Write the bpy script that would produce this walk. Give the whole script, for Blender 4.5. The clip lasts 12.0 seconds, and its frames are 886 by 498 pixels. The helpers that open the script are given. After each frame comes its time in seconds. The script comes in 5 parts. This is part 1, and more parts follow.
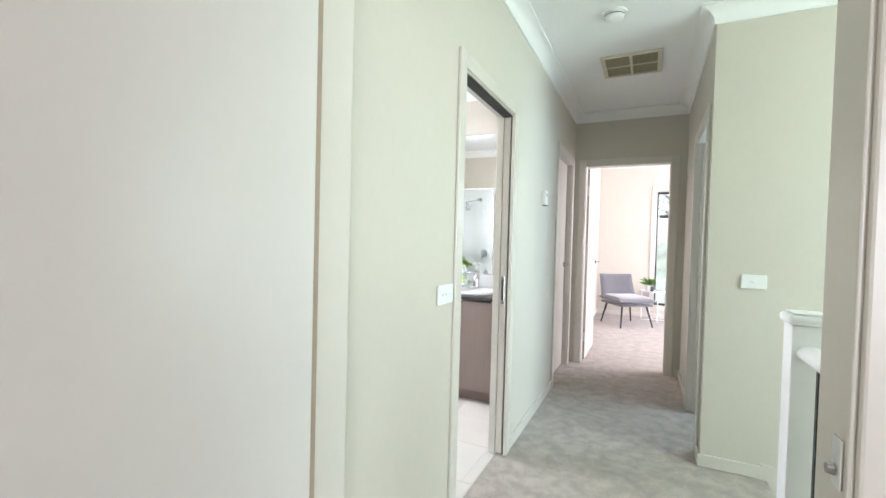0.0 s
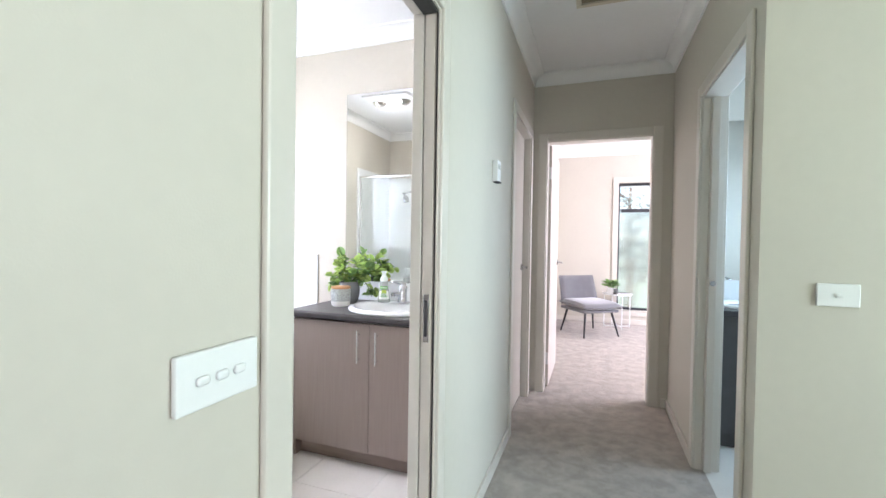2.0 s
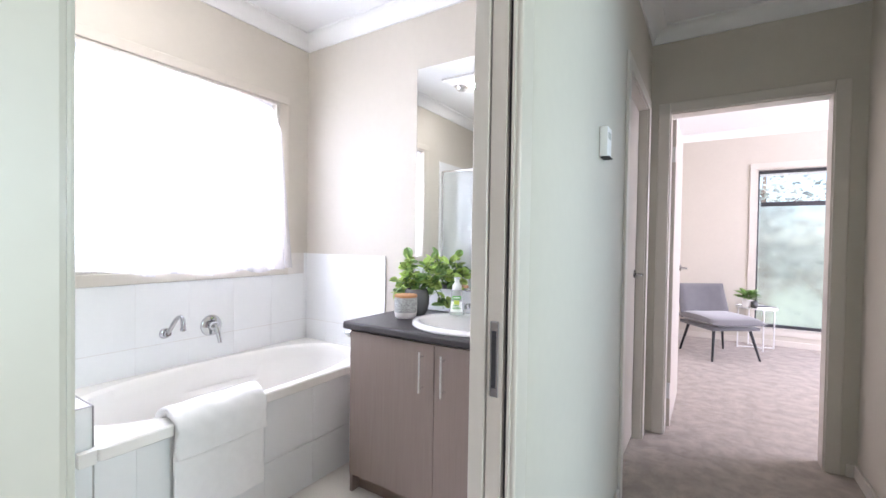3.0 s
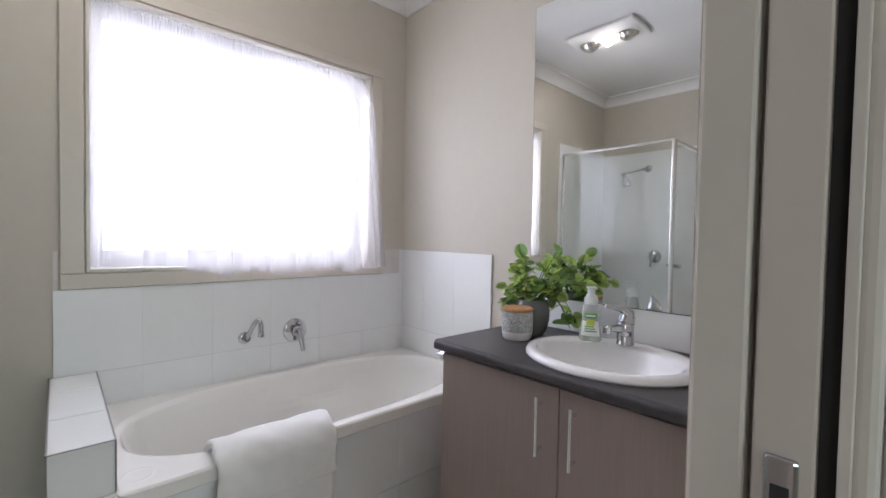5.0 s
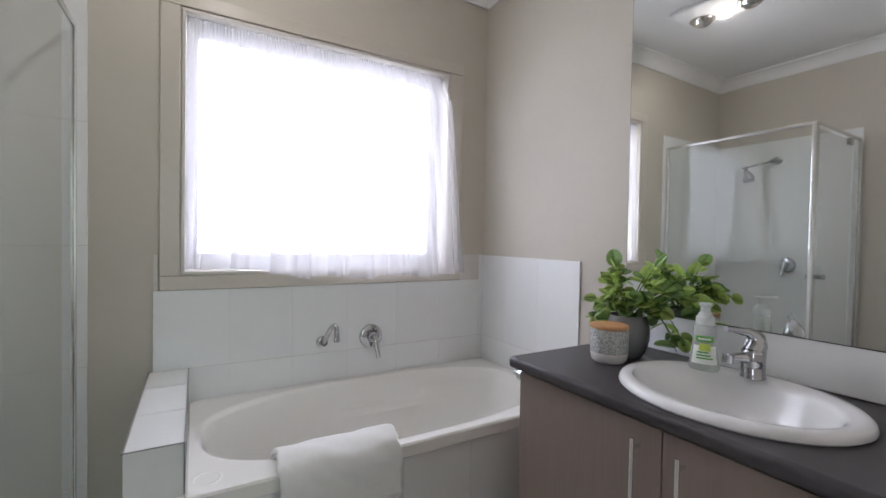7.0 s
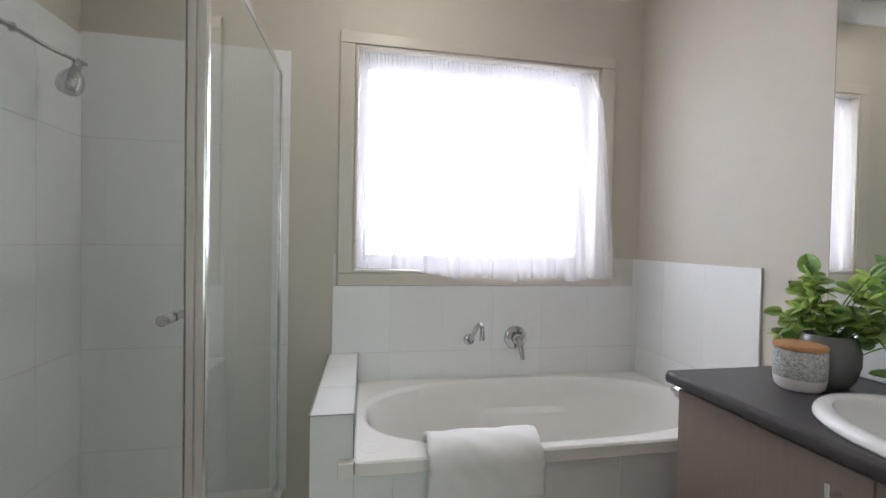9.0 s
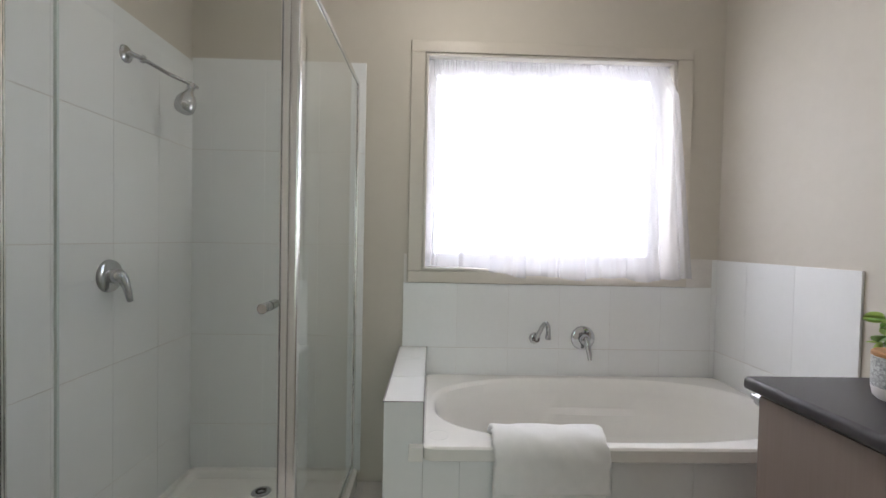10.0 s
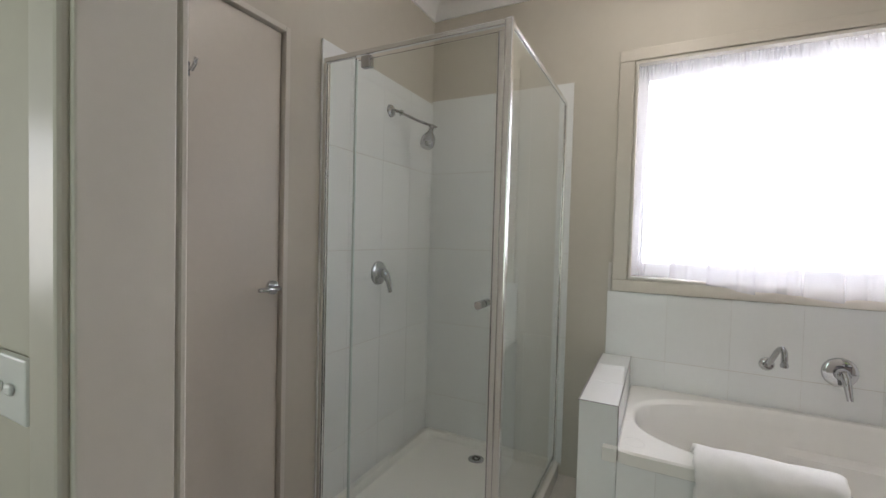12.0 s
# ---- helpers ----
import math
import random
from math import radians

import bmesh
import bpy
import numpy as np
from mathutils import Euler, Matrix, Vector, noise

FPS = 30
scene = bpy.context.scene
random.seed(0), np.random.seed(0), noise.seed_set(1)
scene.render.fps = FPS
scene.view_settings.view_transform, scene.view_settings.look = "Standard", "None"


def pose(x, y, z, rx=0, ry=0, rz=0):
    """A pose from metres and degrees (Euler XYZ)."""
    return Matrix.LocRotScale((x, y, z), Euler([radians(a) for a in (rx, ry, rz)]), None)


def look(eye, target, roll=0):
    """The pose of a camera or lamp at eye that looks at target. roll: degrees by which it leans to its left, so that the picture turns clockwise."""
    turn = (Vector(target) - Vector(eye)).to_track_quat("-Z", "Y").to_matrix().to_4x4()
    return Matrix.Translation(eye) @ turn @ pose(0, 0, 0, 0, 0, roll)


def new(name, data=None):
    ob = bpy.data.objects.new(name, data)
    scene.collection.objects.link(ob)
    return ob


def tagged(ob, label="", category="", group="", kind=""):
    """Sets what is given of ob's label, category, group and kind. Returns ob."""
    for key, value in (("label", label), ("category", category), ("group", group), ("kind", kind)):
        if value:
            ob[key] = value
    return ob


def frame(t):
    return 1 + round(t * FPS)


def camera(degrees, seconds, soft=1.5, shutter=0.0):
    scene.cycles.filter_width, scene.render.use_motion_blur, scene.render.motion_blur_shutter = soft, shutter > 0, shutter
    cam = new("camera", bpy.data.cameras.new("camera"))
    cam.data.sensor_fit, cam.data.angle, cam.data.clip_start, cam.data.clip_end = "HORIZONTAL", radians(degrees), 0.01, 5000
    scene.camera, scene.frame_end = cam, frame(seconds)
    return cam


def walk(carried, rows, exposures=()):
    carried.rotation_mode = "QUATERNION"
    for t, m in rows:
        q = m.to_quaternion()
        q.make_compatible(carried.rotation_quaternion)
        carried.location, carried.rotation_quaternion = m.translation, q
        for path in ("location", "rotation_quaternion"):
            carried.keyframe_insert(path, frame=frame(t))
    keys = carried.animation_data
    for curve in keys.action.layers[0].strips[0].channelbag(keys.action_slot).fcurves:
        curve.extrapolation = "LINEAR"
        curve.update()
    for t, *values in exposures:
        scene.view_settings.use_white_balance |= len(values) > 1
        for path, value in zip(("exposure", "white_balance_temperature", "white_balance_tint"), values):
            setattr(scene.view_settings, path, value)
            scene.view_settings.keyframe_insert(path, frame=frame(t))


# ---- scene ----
cam = camera(92.7, 12.0)
PATH = [
    (0, (0.32, 0.233, 1.252), (-0.555, 2.031, 1.205), 1.5),
    (0.5, (0.264, 0.449, 1.236), (-0.367, 2.346, 1.195), 1.1),
    (1, (0.195, 0.698, 1.219), (-0.411, 2.603, 1.183), 0.9),
    (1.5, (0.16, 1.0, 1.229), (-0.445, 2.906, 1.19), 0.9),
    (2, (0.084, 1.294, 1.221), (-0.589, 3.177, 1.184), 0.9),
    (2.5, (0.044, 1.541, 1.214), (-0.824, 3.343, 1.177), 1.0),
    (3, (-0.056, 1.781, 1.21), (-1.125, 3.47, 1.174), 0.9),
    (3.2, (-0.108, 1.828, 1.204), (-1.242, 3.475, 1.173), 0.7),
    (4.8, (-0.357, 2.176, 1.199), (-1.802, 3.558, 1.144), 1.1),
    (5, (-0.38, 2.208, 1.195), (-1.853, 3.559, 1.139), 1.1),
    (5.5, (-0.445, 2.256, 1.194), (-1.964, 3.557, 1.139), 1.3),
    (6, (-0.473, 2.302, 1.193), (-2.055, 3.524, 1.148), 1.1),
    (6.5, (-0.47, 2.321, 1.198), (-2.123, 3.447, 1.151), 1.1),
    (7, (-0.46, 2.338, 1.197), (-2.185, 3.349, 1.153), 1.1),
    (8.8, (-0.426, 2.341, 1.2), (-2.377, 2.776, 1.162), 1.5),
    (9, (-0.424, 2.342, 1.192), (-2.39, 2.704, 1.154), 1.1),
    (9.5, (-0.406, 2.331, 1.189), (-2.394, 2.548, 1.149), 1.2),
    (10, (-0.365, 2.332, 1.191), (-2.364, 2.386, 1.144), 1.2),
    (10.5, (-0.326, 2.337, 1.211), (-2.323, 2.242, 1.159), 1.3),
    (11, (-0.291, 2.35, 1.231), (-2.269, 2.061, 1.169), 1.3),
    (11.5, (-0.26, 2.371, 1.222), (-2.176, 1.801, 1.168), 1.5),
    (12, (-0.185, 2.418, 1.225), (-1.965, 1.508, 1.164), 1.5),
]
walk(cam, [(t, look(eye, target, roll)) for t, eye, target, roll in PATH],
     exposures=[(0.0, 1.20, 5900, 13), (0.5, 1.09, 5900, 13), (1.0, 1.03, 5890, 13), (1.5, 1.06, 5880, 14), (2.3, 1.05, 5800, 17), (3.2, 0.74, 5820, 20), (4.8, -0.18, 5980, 20), (7.2, -0.51, 6020, 18), (9.0, -0.40, 6140, 16), (12.0, -0.41, 6410, 16)])

# ---- world and light ----
world = bpy.data.worlds.new("sky")
scene.world = world
world.use_nodes = True
wn = world.node_tree
sky = wn.nodes.new("ShaderNodeTexSky")
sky.sky_type, sky.sun_disc = "NISHITA", False
sky.sun_elevation, sky.sun_rotation = radians(45), radians(184)
wn.links.new(sky.outputs["Color"], wn.nodes["Background"].inputs["Color"])
wn.nodes["Background"].inputs["Strength"].default_value = 0.15

sun_data = bpy.data.lights.new("sun", "SUN")
sun_data.energy, sun_data.angle, sun_data.color = 4.8, radians(3), (1.0, 0.97, 0.93)
sun = new("sun", sun_data)
sun.matrix_basis = look((1, -12, 15), (0, 3, 0))


# area lamps added for daylight; most stand at openings out of view
def area_lamp(name, eye, target, sx, sy, power, colour):
    data = bpy.data.lights.new(name, "AREA")
    data.shape, data.size, data.size_y, data.energy, data.color = "RECTANGLE", sx, sy, power, colour
    ob = new(name, data)
    ob.matrix_basis = look(eye, target)
    return ob


area_lamp("window_light", (-2.70, 2.90, 1.57), (0, 2.90, 1.50), 1.5, 1.3, 50, (0.93, 0.95, 1.0))
# extra lamp added outdoors to push more light onto the vanity wall
area_lamp("window_light", (-3.7, 2.50, 2.5), (-1.4, 3.0, 1.1), 3.0, 2.0, 112, (0.93, 0.94, 1.0))
# added lamp at an invented side opening, to brighten the bedroom
area_lamp("window_light", (3.2, 6.6, 1.4), (0, 6.6, 0.9), 2.0, 1.7, 104, (1.0, 0.935, 0.975))
# added lamp for an unseen stairwell window, tinted green for the hall
area_lamp("window_light", (3.25, 2.0, 1.3), (0, 2.0, 1.0), 1.7, 1.9, 38, (0.83, 1.0, 0.87))
# added lamp behind the start, set sideways to light the left door
area_lamp("window_light", (1.9, -3.15, 1.4), (1.9, 0, 1.4), 1.5, 1.6, 39, (0.97, 0.965, 0.97))
# cool lamp added at an assumed opening, to brighten the washroom
area_lamp("window_light", (1.9, 4.0, 1.5), (0, 4.0, 1.2), 0.8, 0.9, 14, (0.66, 0.88, 1.0))

# ---- helpers of the build ----


def part(name, bm, material, parent=None, label="", smooth=False):
    me = bpy.data.meshes.new(name)
    bmesh.ops.recalc_face_normals(bm, faces=bm.faces)
    bm.to_mesh(me)
    bm.free()
    if smooth:
        for p in me.polygons:
            p.use_smooth = True
        me.set_sharp_from_angle(angle=radians(38))
    if material:
        me.materials.append(material)
    ob = new(name, me)
    if parent:
        ob.parent = parent
    if label:
        ob["label"] = label
    return ob


def thing(name, label, category, at=(0, 0, 0), rz=0, group="", kind=""):
    ob = new(name)
    ob.empty_display_size = 0.1
    ob.matrix_basis = pose(*at, 0, 0, rz)
    return tagged(ob, label, category, group, kind)


def setting(name, bm, material, label, category="", smooth=False):
    return tagged(part(name, bm, material, None, "", smooth), label, category or name.split("_")[0], "", "structure")


def box(bm, x0, y0, z0, x1, y1, z1, r=0.0, seg=2):
    g = bmesh.ops.create_cube(bm, size=1.0)
    vs = g["verts"]
    for v in vs:
        v.co = Vector((x0 + (v.co.x + 0.5) * (x1 - x0), y0 + (v.co.y + 0.5) * (y1 - y0), z0 + (v.co.z + 0.5) * (z1 - z0)))
    if r > 0:
        es = list({e for v in vs for e in v.link_edges})
        bmesh.ops.bevel(bm, geom=es, offset=r, segments=seg, affect="EDGES", profile=0.5)
    return bm


def bx(*a, r=0.0, seg=2):
    return box(bmesh.new(), *a, r=r, seg=seg)


def rod(bm, a, b, r0, r1=None, n=16):
    a, b = Vector(a), Vector(b)
    r1 = r0 if r1 is None else r1
    m = Matrix.Translation((a + b) / 2) @ (b - a).to_track_quat("Z", "Y").to_matrix().to_4x4()
    bmesh.ops.create_cone(bm, cap_ends=True, segments=n, radius1=r0, radius2=r1, depth=(b - a).length, matrix=m)
    return bm


def rd(a, b, r0, r1=None, n=16):
    return rod(bmesh.new(), a, b, r0, r1, n)


def lathe(profile, n=32, at=(0, 0, 0), sx=1.0, sy=1.0):
    """A turned shape from (radius, height) pairs."""
    bm = bmesh.new()
    rings = []
    for r, z in profile:
        if r < 1e-5:
            rings.append([bm.verts.new((at[0], at[1], at[2] + z))])
        else:
            rings.append([bm.verts.new((at[0] + sx * r * math.cos(2 * math.pi * i / n), at[1] + sy * r * math.sin(2 * math.pi * i / n), at[2] + z)) for i in range(n)])
    for a, b in zip(rings, rings[1:]):
        for i in range(n):
            j = (i + 1) % n
            if len(a) == 1 and len(b) == 1:
                continue
            if len(a) == 1:
                bm.faces.new((a[0], b[i], b[j]))
            elif len(b) == 1:
                bm.faces.new((a[i], a[j], b[0]))
            else:
                bm.faces.new((a[i], a[j], b[j], b[i]))
    return bm


def tube(bm, pts, r, n=12):
    """A round bar along points, with spheres of the joints left out: rings are turned to the path."""
    pts = [Vector(p) for p in pts]
    rings = []
    up = Vector((0.123, 0.31, 0.94)).normalized()
    for i, p in enumerate(pts):
        d = (pts[min(i + 1, len(pts) - 1)] - pts[max(i - 1, 0)]).normalized()
        u = d.cross(up).normalized()
        w = d.cross(u)
        rr = r[i] if isinstance(r, (list, tuple)) else r
        rings.append([bm.verts.new(p + rr * (math.cos(2 * math.pi * k / n) * u + math.sin(2 * math.pi * k / n) * w)) for k in range(n)])
    for a, b in zip(rings, rings[1:]):
        for i in range(n):
            bm.faces.new((a[i], a[(i + 1) % n], b[(i + 1) % n], b[i]))
    bm.faces.new(rings[0])
    bm.faces.new(rings[-1])
    return bm


def aim(p, d, roll):
    d = Vector(d).normalized()
    y = Vector((0, 0, 1)).cross(d)
    y = y.normalized() if y.length > 1e-3 else Vector((0, 1, 0))
    z = d.cross(y)
    m = Matrix((d, y, z)).transposed().to_4x4()
    return Matrix.Translation(p) @ m @ Matrix.Rotation(roll, 4, "X")


def cells(lo, hi, cuts):
    out = sorted({lo, hi, *[c for c in cuts if lo < c < hi]})
    return list(zip(out, out[1:]))


def wall_mesh(axis, a0, a1, u0, u1, z0, z1, holes=()):
    """A wall a0..a1 thick across axis, running u0..u1, with holes (ua, ub, za, zb) right through."""
    bm = bmesh.new()
    for ua, ub in cells(u0, u1, [h[0] for h in holes] + [h[1] for h in holes]):
        open_spans = sorted((h[2], h[3]) for h in holes if h[0] <= ua + 1e-6 and h[1] >= ub - 1e-6)
        z = z0
        for za, zb in open_spans + [(z1, z1)]:
            if za - z > 1e-4:
                if axis == "x":
                    box(bm, a0, ua, z, a1, ub, za)
                else:
                    box(bm, ua, a0, z, ub, a1, za)
            z = max(z, zb)
    bmesh.ops.remove_doubles(bm, verts=bm.verts, dist=1e-5)
    return bm


# ---- materials ----


def material(name, base, rough=0.5, metal=0.0, var=0.06, scale=6.0, bump=0.0, bump_scale=200.0, spec=0.5, coat=0.0, fine=0.0, objvar=0.0):
    """A surface with two scales of variation and fine relief."""
    m = bpy.data.materials.new(name)
    m.use_nodes = True
    t = m.node_tree
    b = t.nodes["Principled BSDF"]
    co = t.nodes.new("ShaderNodeTexCoord")
    n1 = t.nodes.new("ShaderNodeTexNoise")
    n1.inputs["Scale"].default_value, n1.inputs["Detail"].default_value = scale, 5.0
    n2 = t.nodes.new("ShaderNodeTexNoise")
    n2.inputs["Scale"].default_value, n2.inputs["Detail"].default_value = scale * 14, 3.0
    t.links.new(co.outputs["Object"], n1.inputs["Vector"])
    t.links.new(co.outputs["Object"], n2.inputs["Vector"])
    mix = t.nodes.new("ShaderNodeMix")
    mix.data_type = "FLOAT"
    mix.inputs["Factor"].default_value = 0.35
    t.links.new(n1.outputs["Fac"], mix.inputs["A"])
    t.links.new(n2.outputs["Fac"], mix.inputs["B"])
    ramp = t.nodes.new("ShaderNodeValToRGB")
    ramp.color_ramp.elements[0].position, ramp.color_ramp.elements[1].position = 0.3, 0.7
    ramp.color_ramp.elements[0].color = (*[c * (1 - var) for c in base], 1)
    ramp.color_ramp.elements[1].color = (*[min(1, c * (1 + var)) for c in base], 1)
    t.links.new(mix.outputs["Result"], ramp.inputs["Fac"])
    colour = ramp.outputs["Color"]
    if objvar:
        info = t.nodes.new("ShaderNodeObjectInfo")
        mr = t.nodes.new("ShaderNodeMapRange")
        mr.inputs["To Min"].default_value, mr.inputs["To Max"].default_value = 1 - objvar, 1 + objvar
        t.links.new(info.outputs["Random"], mr.inputs["Value"])
        hs = t.nodes.new("ShaderNodeHueSaturation")
        t.links.new(mr.outputs["Result"], hs.inputs["Value"])
        t.links.new(colour, hs.inputs["Color"])
        colour = hs.outputs["Color"]
    t.links.new(colour, b.inputs["Base Color"])
    b.inputs["Metallic"].default_value = metal
    b.inputs["Specular IOR Level"].default_value = spec
    b.inputs["Coat Weight"].default_value = coat
    b.inputs["Coat Roughness"].default_value = 0.08
    rr = t.nodes.new("ShaderNodeMapRange")
    rr.inputs["To Min"].default_value, rr.inputs["To Max"].default_value = max(0.02, rough * 0.85), min(1, rough * 1.15)
    t.links.new(n1.outputs["Fac"], rr.inputs["Value"])
    t.links.new(rr.outputs["Result"], b.inputs["Roughness"])
    if bump:
        nb = t.nodes.new("ShaderNodeTexNoise")
        nb.inputs["Scale"].default_value, nb.inputs["Detail"].default_value = bump_scale, 4.0
        t.links.new(co.outputs["Object"], nb.inputs["Vector"])
        bp = t.nodes.new("ShaderNodeBump")
        bp.inputs["Strength"].default_value, bp.inputs["Distance"].default_value = bump, 0.002
        t.links.new(nb.outputs["Fac"], bp.inputs["Height"])
        t.links.new(bp.outputs["Normal"], b.inputs["Normal"])
    return m


def glass_material(name, tint=(1, 1, 1), rough=0.0):
    m = bpy.data.materials.new(name)
    m.use_nodes = True
    b = m.node_tree.nodes["Principled BSDF"]
    b.inputs["Base Color"].default_value = (*tint, 1)
    b.inputs["Transmission Weight"].default_value = 1.0
    b.inputs["Roughness"].default_value = rough
    b.inputs["IOR"].default_value = 1.45
    return m


WALL = material("wall_paint", (0.585, 0.545, 0.472), 0.6, var=0.03, scale=2.0, bump=0.12, bump_scale=260, spec=0.35)
CEIL = material("ceiling_paint", (0.82, 0.82, 0.81), 0.8, var=0.02, scale=2.0, bump=0.1, bump_scale=300)
TRIM = material("trim_gloss_paint", (0.63, 0.59, 0.525), 0.30, var=0.03, scale=3.0, bump=0.06, bump_scale=60)
WINDOW_TRIM = material("beige_trim_paint", (0.60, 0.555, 0.48), 0.35, var=0.03, scale=3.0, bump=0.06, bump_scale=60)
CORNICE = material("cornice_plaster", (0.83, 0.83, 0.81), 0.7, var=0.02, scale=4.0)
DOOR_PALE = material("pale_door_paint", (0.68, 0.65, 0.61), 0.34, var=0.02, scale=3.0, bump=0.05, bump_scale=90)
DOOR = material("door_paint", (0.60, 0.55, 0.485), 0.36, var=0.03, scale=3.0, bump=0.07, bump_scale=90)
TILE = material("wall_tile_glaze", (0.83, 0.84, 0.83), 0.16, var=0.02, scale=3.0, bump=0.03, bump_scale=14, objvar=0.02)
FLOOR_TILE = material("floor_tile", (0.66, 0.62, 0.57), 0.32, var=0.05, scale=5.0, bump=0.06, bump_scale=70, objvar=0.03)
GROUT = material("grout", (0.66, 0.63, 0.59), 0.9, var=0.10, scale=12.0, bump=0.2, bump_scale=300)
CHROME = material("chrome", (0.55, 0.555, 0.565), 0.05, 1.0, var=0.02, scale=9.0)
GLASS_EDGE = material("green_glass_edge", (0.68, 0.77, 0.73), 0.15, var=0.05, scale=10.0)
TRIM_DARK = material("dull_grey_trim", (0.30, 0.29, 0.28), 0.4, 0.4, var=0.05, scale=20.0)
BRIGHT = material("bright_anodised_aluminium", (0.84, 0.84, 0.83), 0.17, 0.9, var=0.02, scale=12.0)
SATIN = material("satin_aluminium", (0.76, 0.76, 0.75), 0.36, 0.75, var=0.02, scale=12.0)
PORCELAIN = material("porcelain", (0.84, 0.84, 0.83), 0.09, var=0.01, scale=3.0, coat=0.3)
ACRYLIC = material("bath_acrylic", (0.86, 0.845, 0.80), 0.13, var=0.015, scale=3.0, coat=0.2)
COUNTER = material("dark_laminate", (0.055, 0.050, 0.052), 0.38, var=0.18, scale=40.0, bump=0.08, bump_scale=700, spec=0.35)
DARKCAB = material("dark_cabinet_laminate", (0.07, 0.065, 0.065), 0.4, var=0.1, scale=20.0)
PLASTIC = material("white_plastic", (0.80, 0.80, 0.79), 0.35, var=0.015, scale=8.0)
# brown that stands for the shade in the hinge gap
GAP_SHADE = material("brown_gap_shade", (0.36, 0.28, 0.21), 0.7, var=0.1, scale=20.0)
DARKGAP = material("dark_gap", (0.03, 0.028, 0.025), 0.8, var=0.1, scale=20.0)
BLACK = material("black_powder_coat", (0.012, 0.012, 0.014), 0.4, var=0.15, scale=30.0)
FRAME_DARK = material("bronze_window_frame", (0.05, 0.05, 0.055), 0.4, 0.3, var=0.1, scale=20.0)
GLASS = glass_material("clear_glass", (0.955, 0.985, 0.97))
PANE = glass_material("window_glass", (0.98, 1.0, 0.99))
OBSCURE = glass_material("obscure_glass", (0.97, 1.0, 0.99), 0.15)
OBSCURE_FINE = glass_material("fine_obscure_glass", (0.97, 1.0, 0.99), 0.06)
MIRROR = material("mirror_silver", (0.90, 0.91, 0.90), 0.02, 1.0, var=0.004, scale=2.0)
MIRROR.node_tree.nodes["Principled BSDF"].inputs["Roughness"].default_value = 0.0


def carpet_material():
    m = material("cut_pile_carpet", (0.43, 0.375, 0.322), 1.0, var=0.10, scale=9.0, spec=0.1)
    t = m.node_tree
    b = t.nodes["Principled BSDF"]
    co = t.nodes["Texture Coordinate"]
    patch = t.nodes.new("ShaderNodeTexNoise")
    patch.inputs["Scale"].default_value, patch.inputs["Detail"].default_value, patch.inputs["Distortion"].default_value = 11.0, 12.0, 0.2
    patch.inputs["Roughness"].default_value = 0.66
    pile = t.nodes.new("ShaderNodeTexNoise")
    pile.inputs["Scale"].default_value, pile.inputs["Detail"].default_value = 240.0, 2.0
    for n in (patch, pile):
        t.links.new(co.outputs["Object"], n.inputs["Vector"])
    ramp = t.nodes.new("ShaderNodeValToRGB")
    ramp.color_ramp.elements[0].position, ramp.color_ramp.elements[1].position = 0.41, 0.60
    ramp.color_ramp.elements[0].color, ramp.color_ramp.elements[1].color = (0.80, 0.785, 0.77, 1), (1.07, 1.065, 1.06, 1)
    t.links.new(patch.outputs["Fac"], ramp.inputs["Fac"])
    pr = t.nodes.new("ShaderNodeMapRange")
    pr.inputs["From Min"].default_value, pr.inputs["From Max"].default_value = 0.3, 0.7
    pr.inputs["To Min"].default_value, pr.inputs["To Max"].default_value = 0.72, 1.2
    t.links.new(pile.outputs["Fac"], pr.inputs["Value"])
    source = b.inputs["Base Color"].links[0].from_socket
    m1 = t.nodes.new("ShaderNodeMix")
    m1.data_type, m1.blend_type = "RGBA", "MULTIPLY"
    m1.inputs["Factor"].default_value = 1.0
    t.links.new(source, m1.inputs["A"])
    t.links.new(ramp.outputs["Color"], m1.inputs["B"])
    m2 = t.nodes.new("ShaderNodeMix")
    m2.data_type, m2.blend_type = "RGBA", "MULTIPLY"
    m2.inputs["Factor"].default_value = 1.0
    t.links.new(m1.outputs["Result"], m2.inputs["A"])
    t.links.new(pr.outputs["Result"], m2.inputs["B"])
    t.links.new(m2.outputs["Result"], b.inputs["Base Color"])
    b.inputs["Sheen Weight"].default_value = 0.25
    b.inputs["Sheen Roughness"].default_value = 0.6
    bp = t.nodes.new("ShaderNodeBump")
    bp.inputs["Strength"].default_value, bp.inputs["Distance"].default_value = 0.8, 0.006
    add = t.nodes.new("ShaderNodeMath")
    add.operation = "ADD"
    t.links.new(pile.outputs["Fac"], add.inputs[0])
    t.links.new(patch.outputs["Fac"], add.inputs[1])
    t.links.new(add.outputs["Value"], bp.inputs["Height"])
    t.links.new(bp.outputs["Normal"], b.inputs["Normal"])
    return m


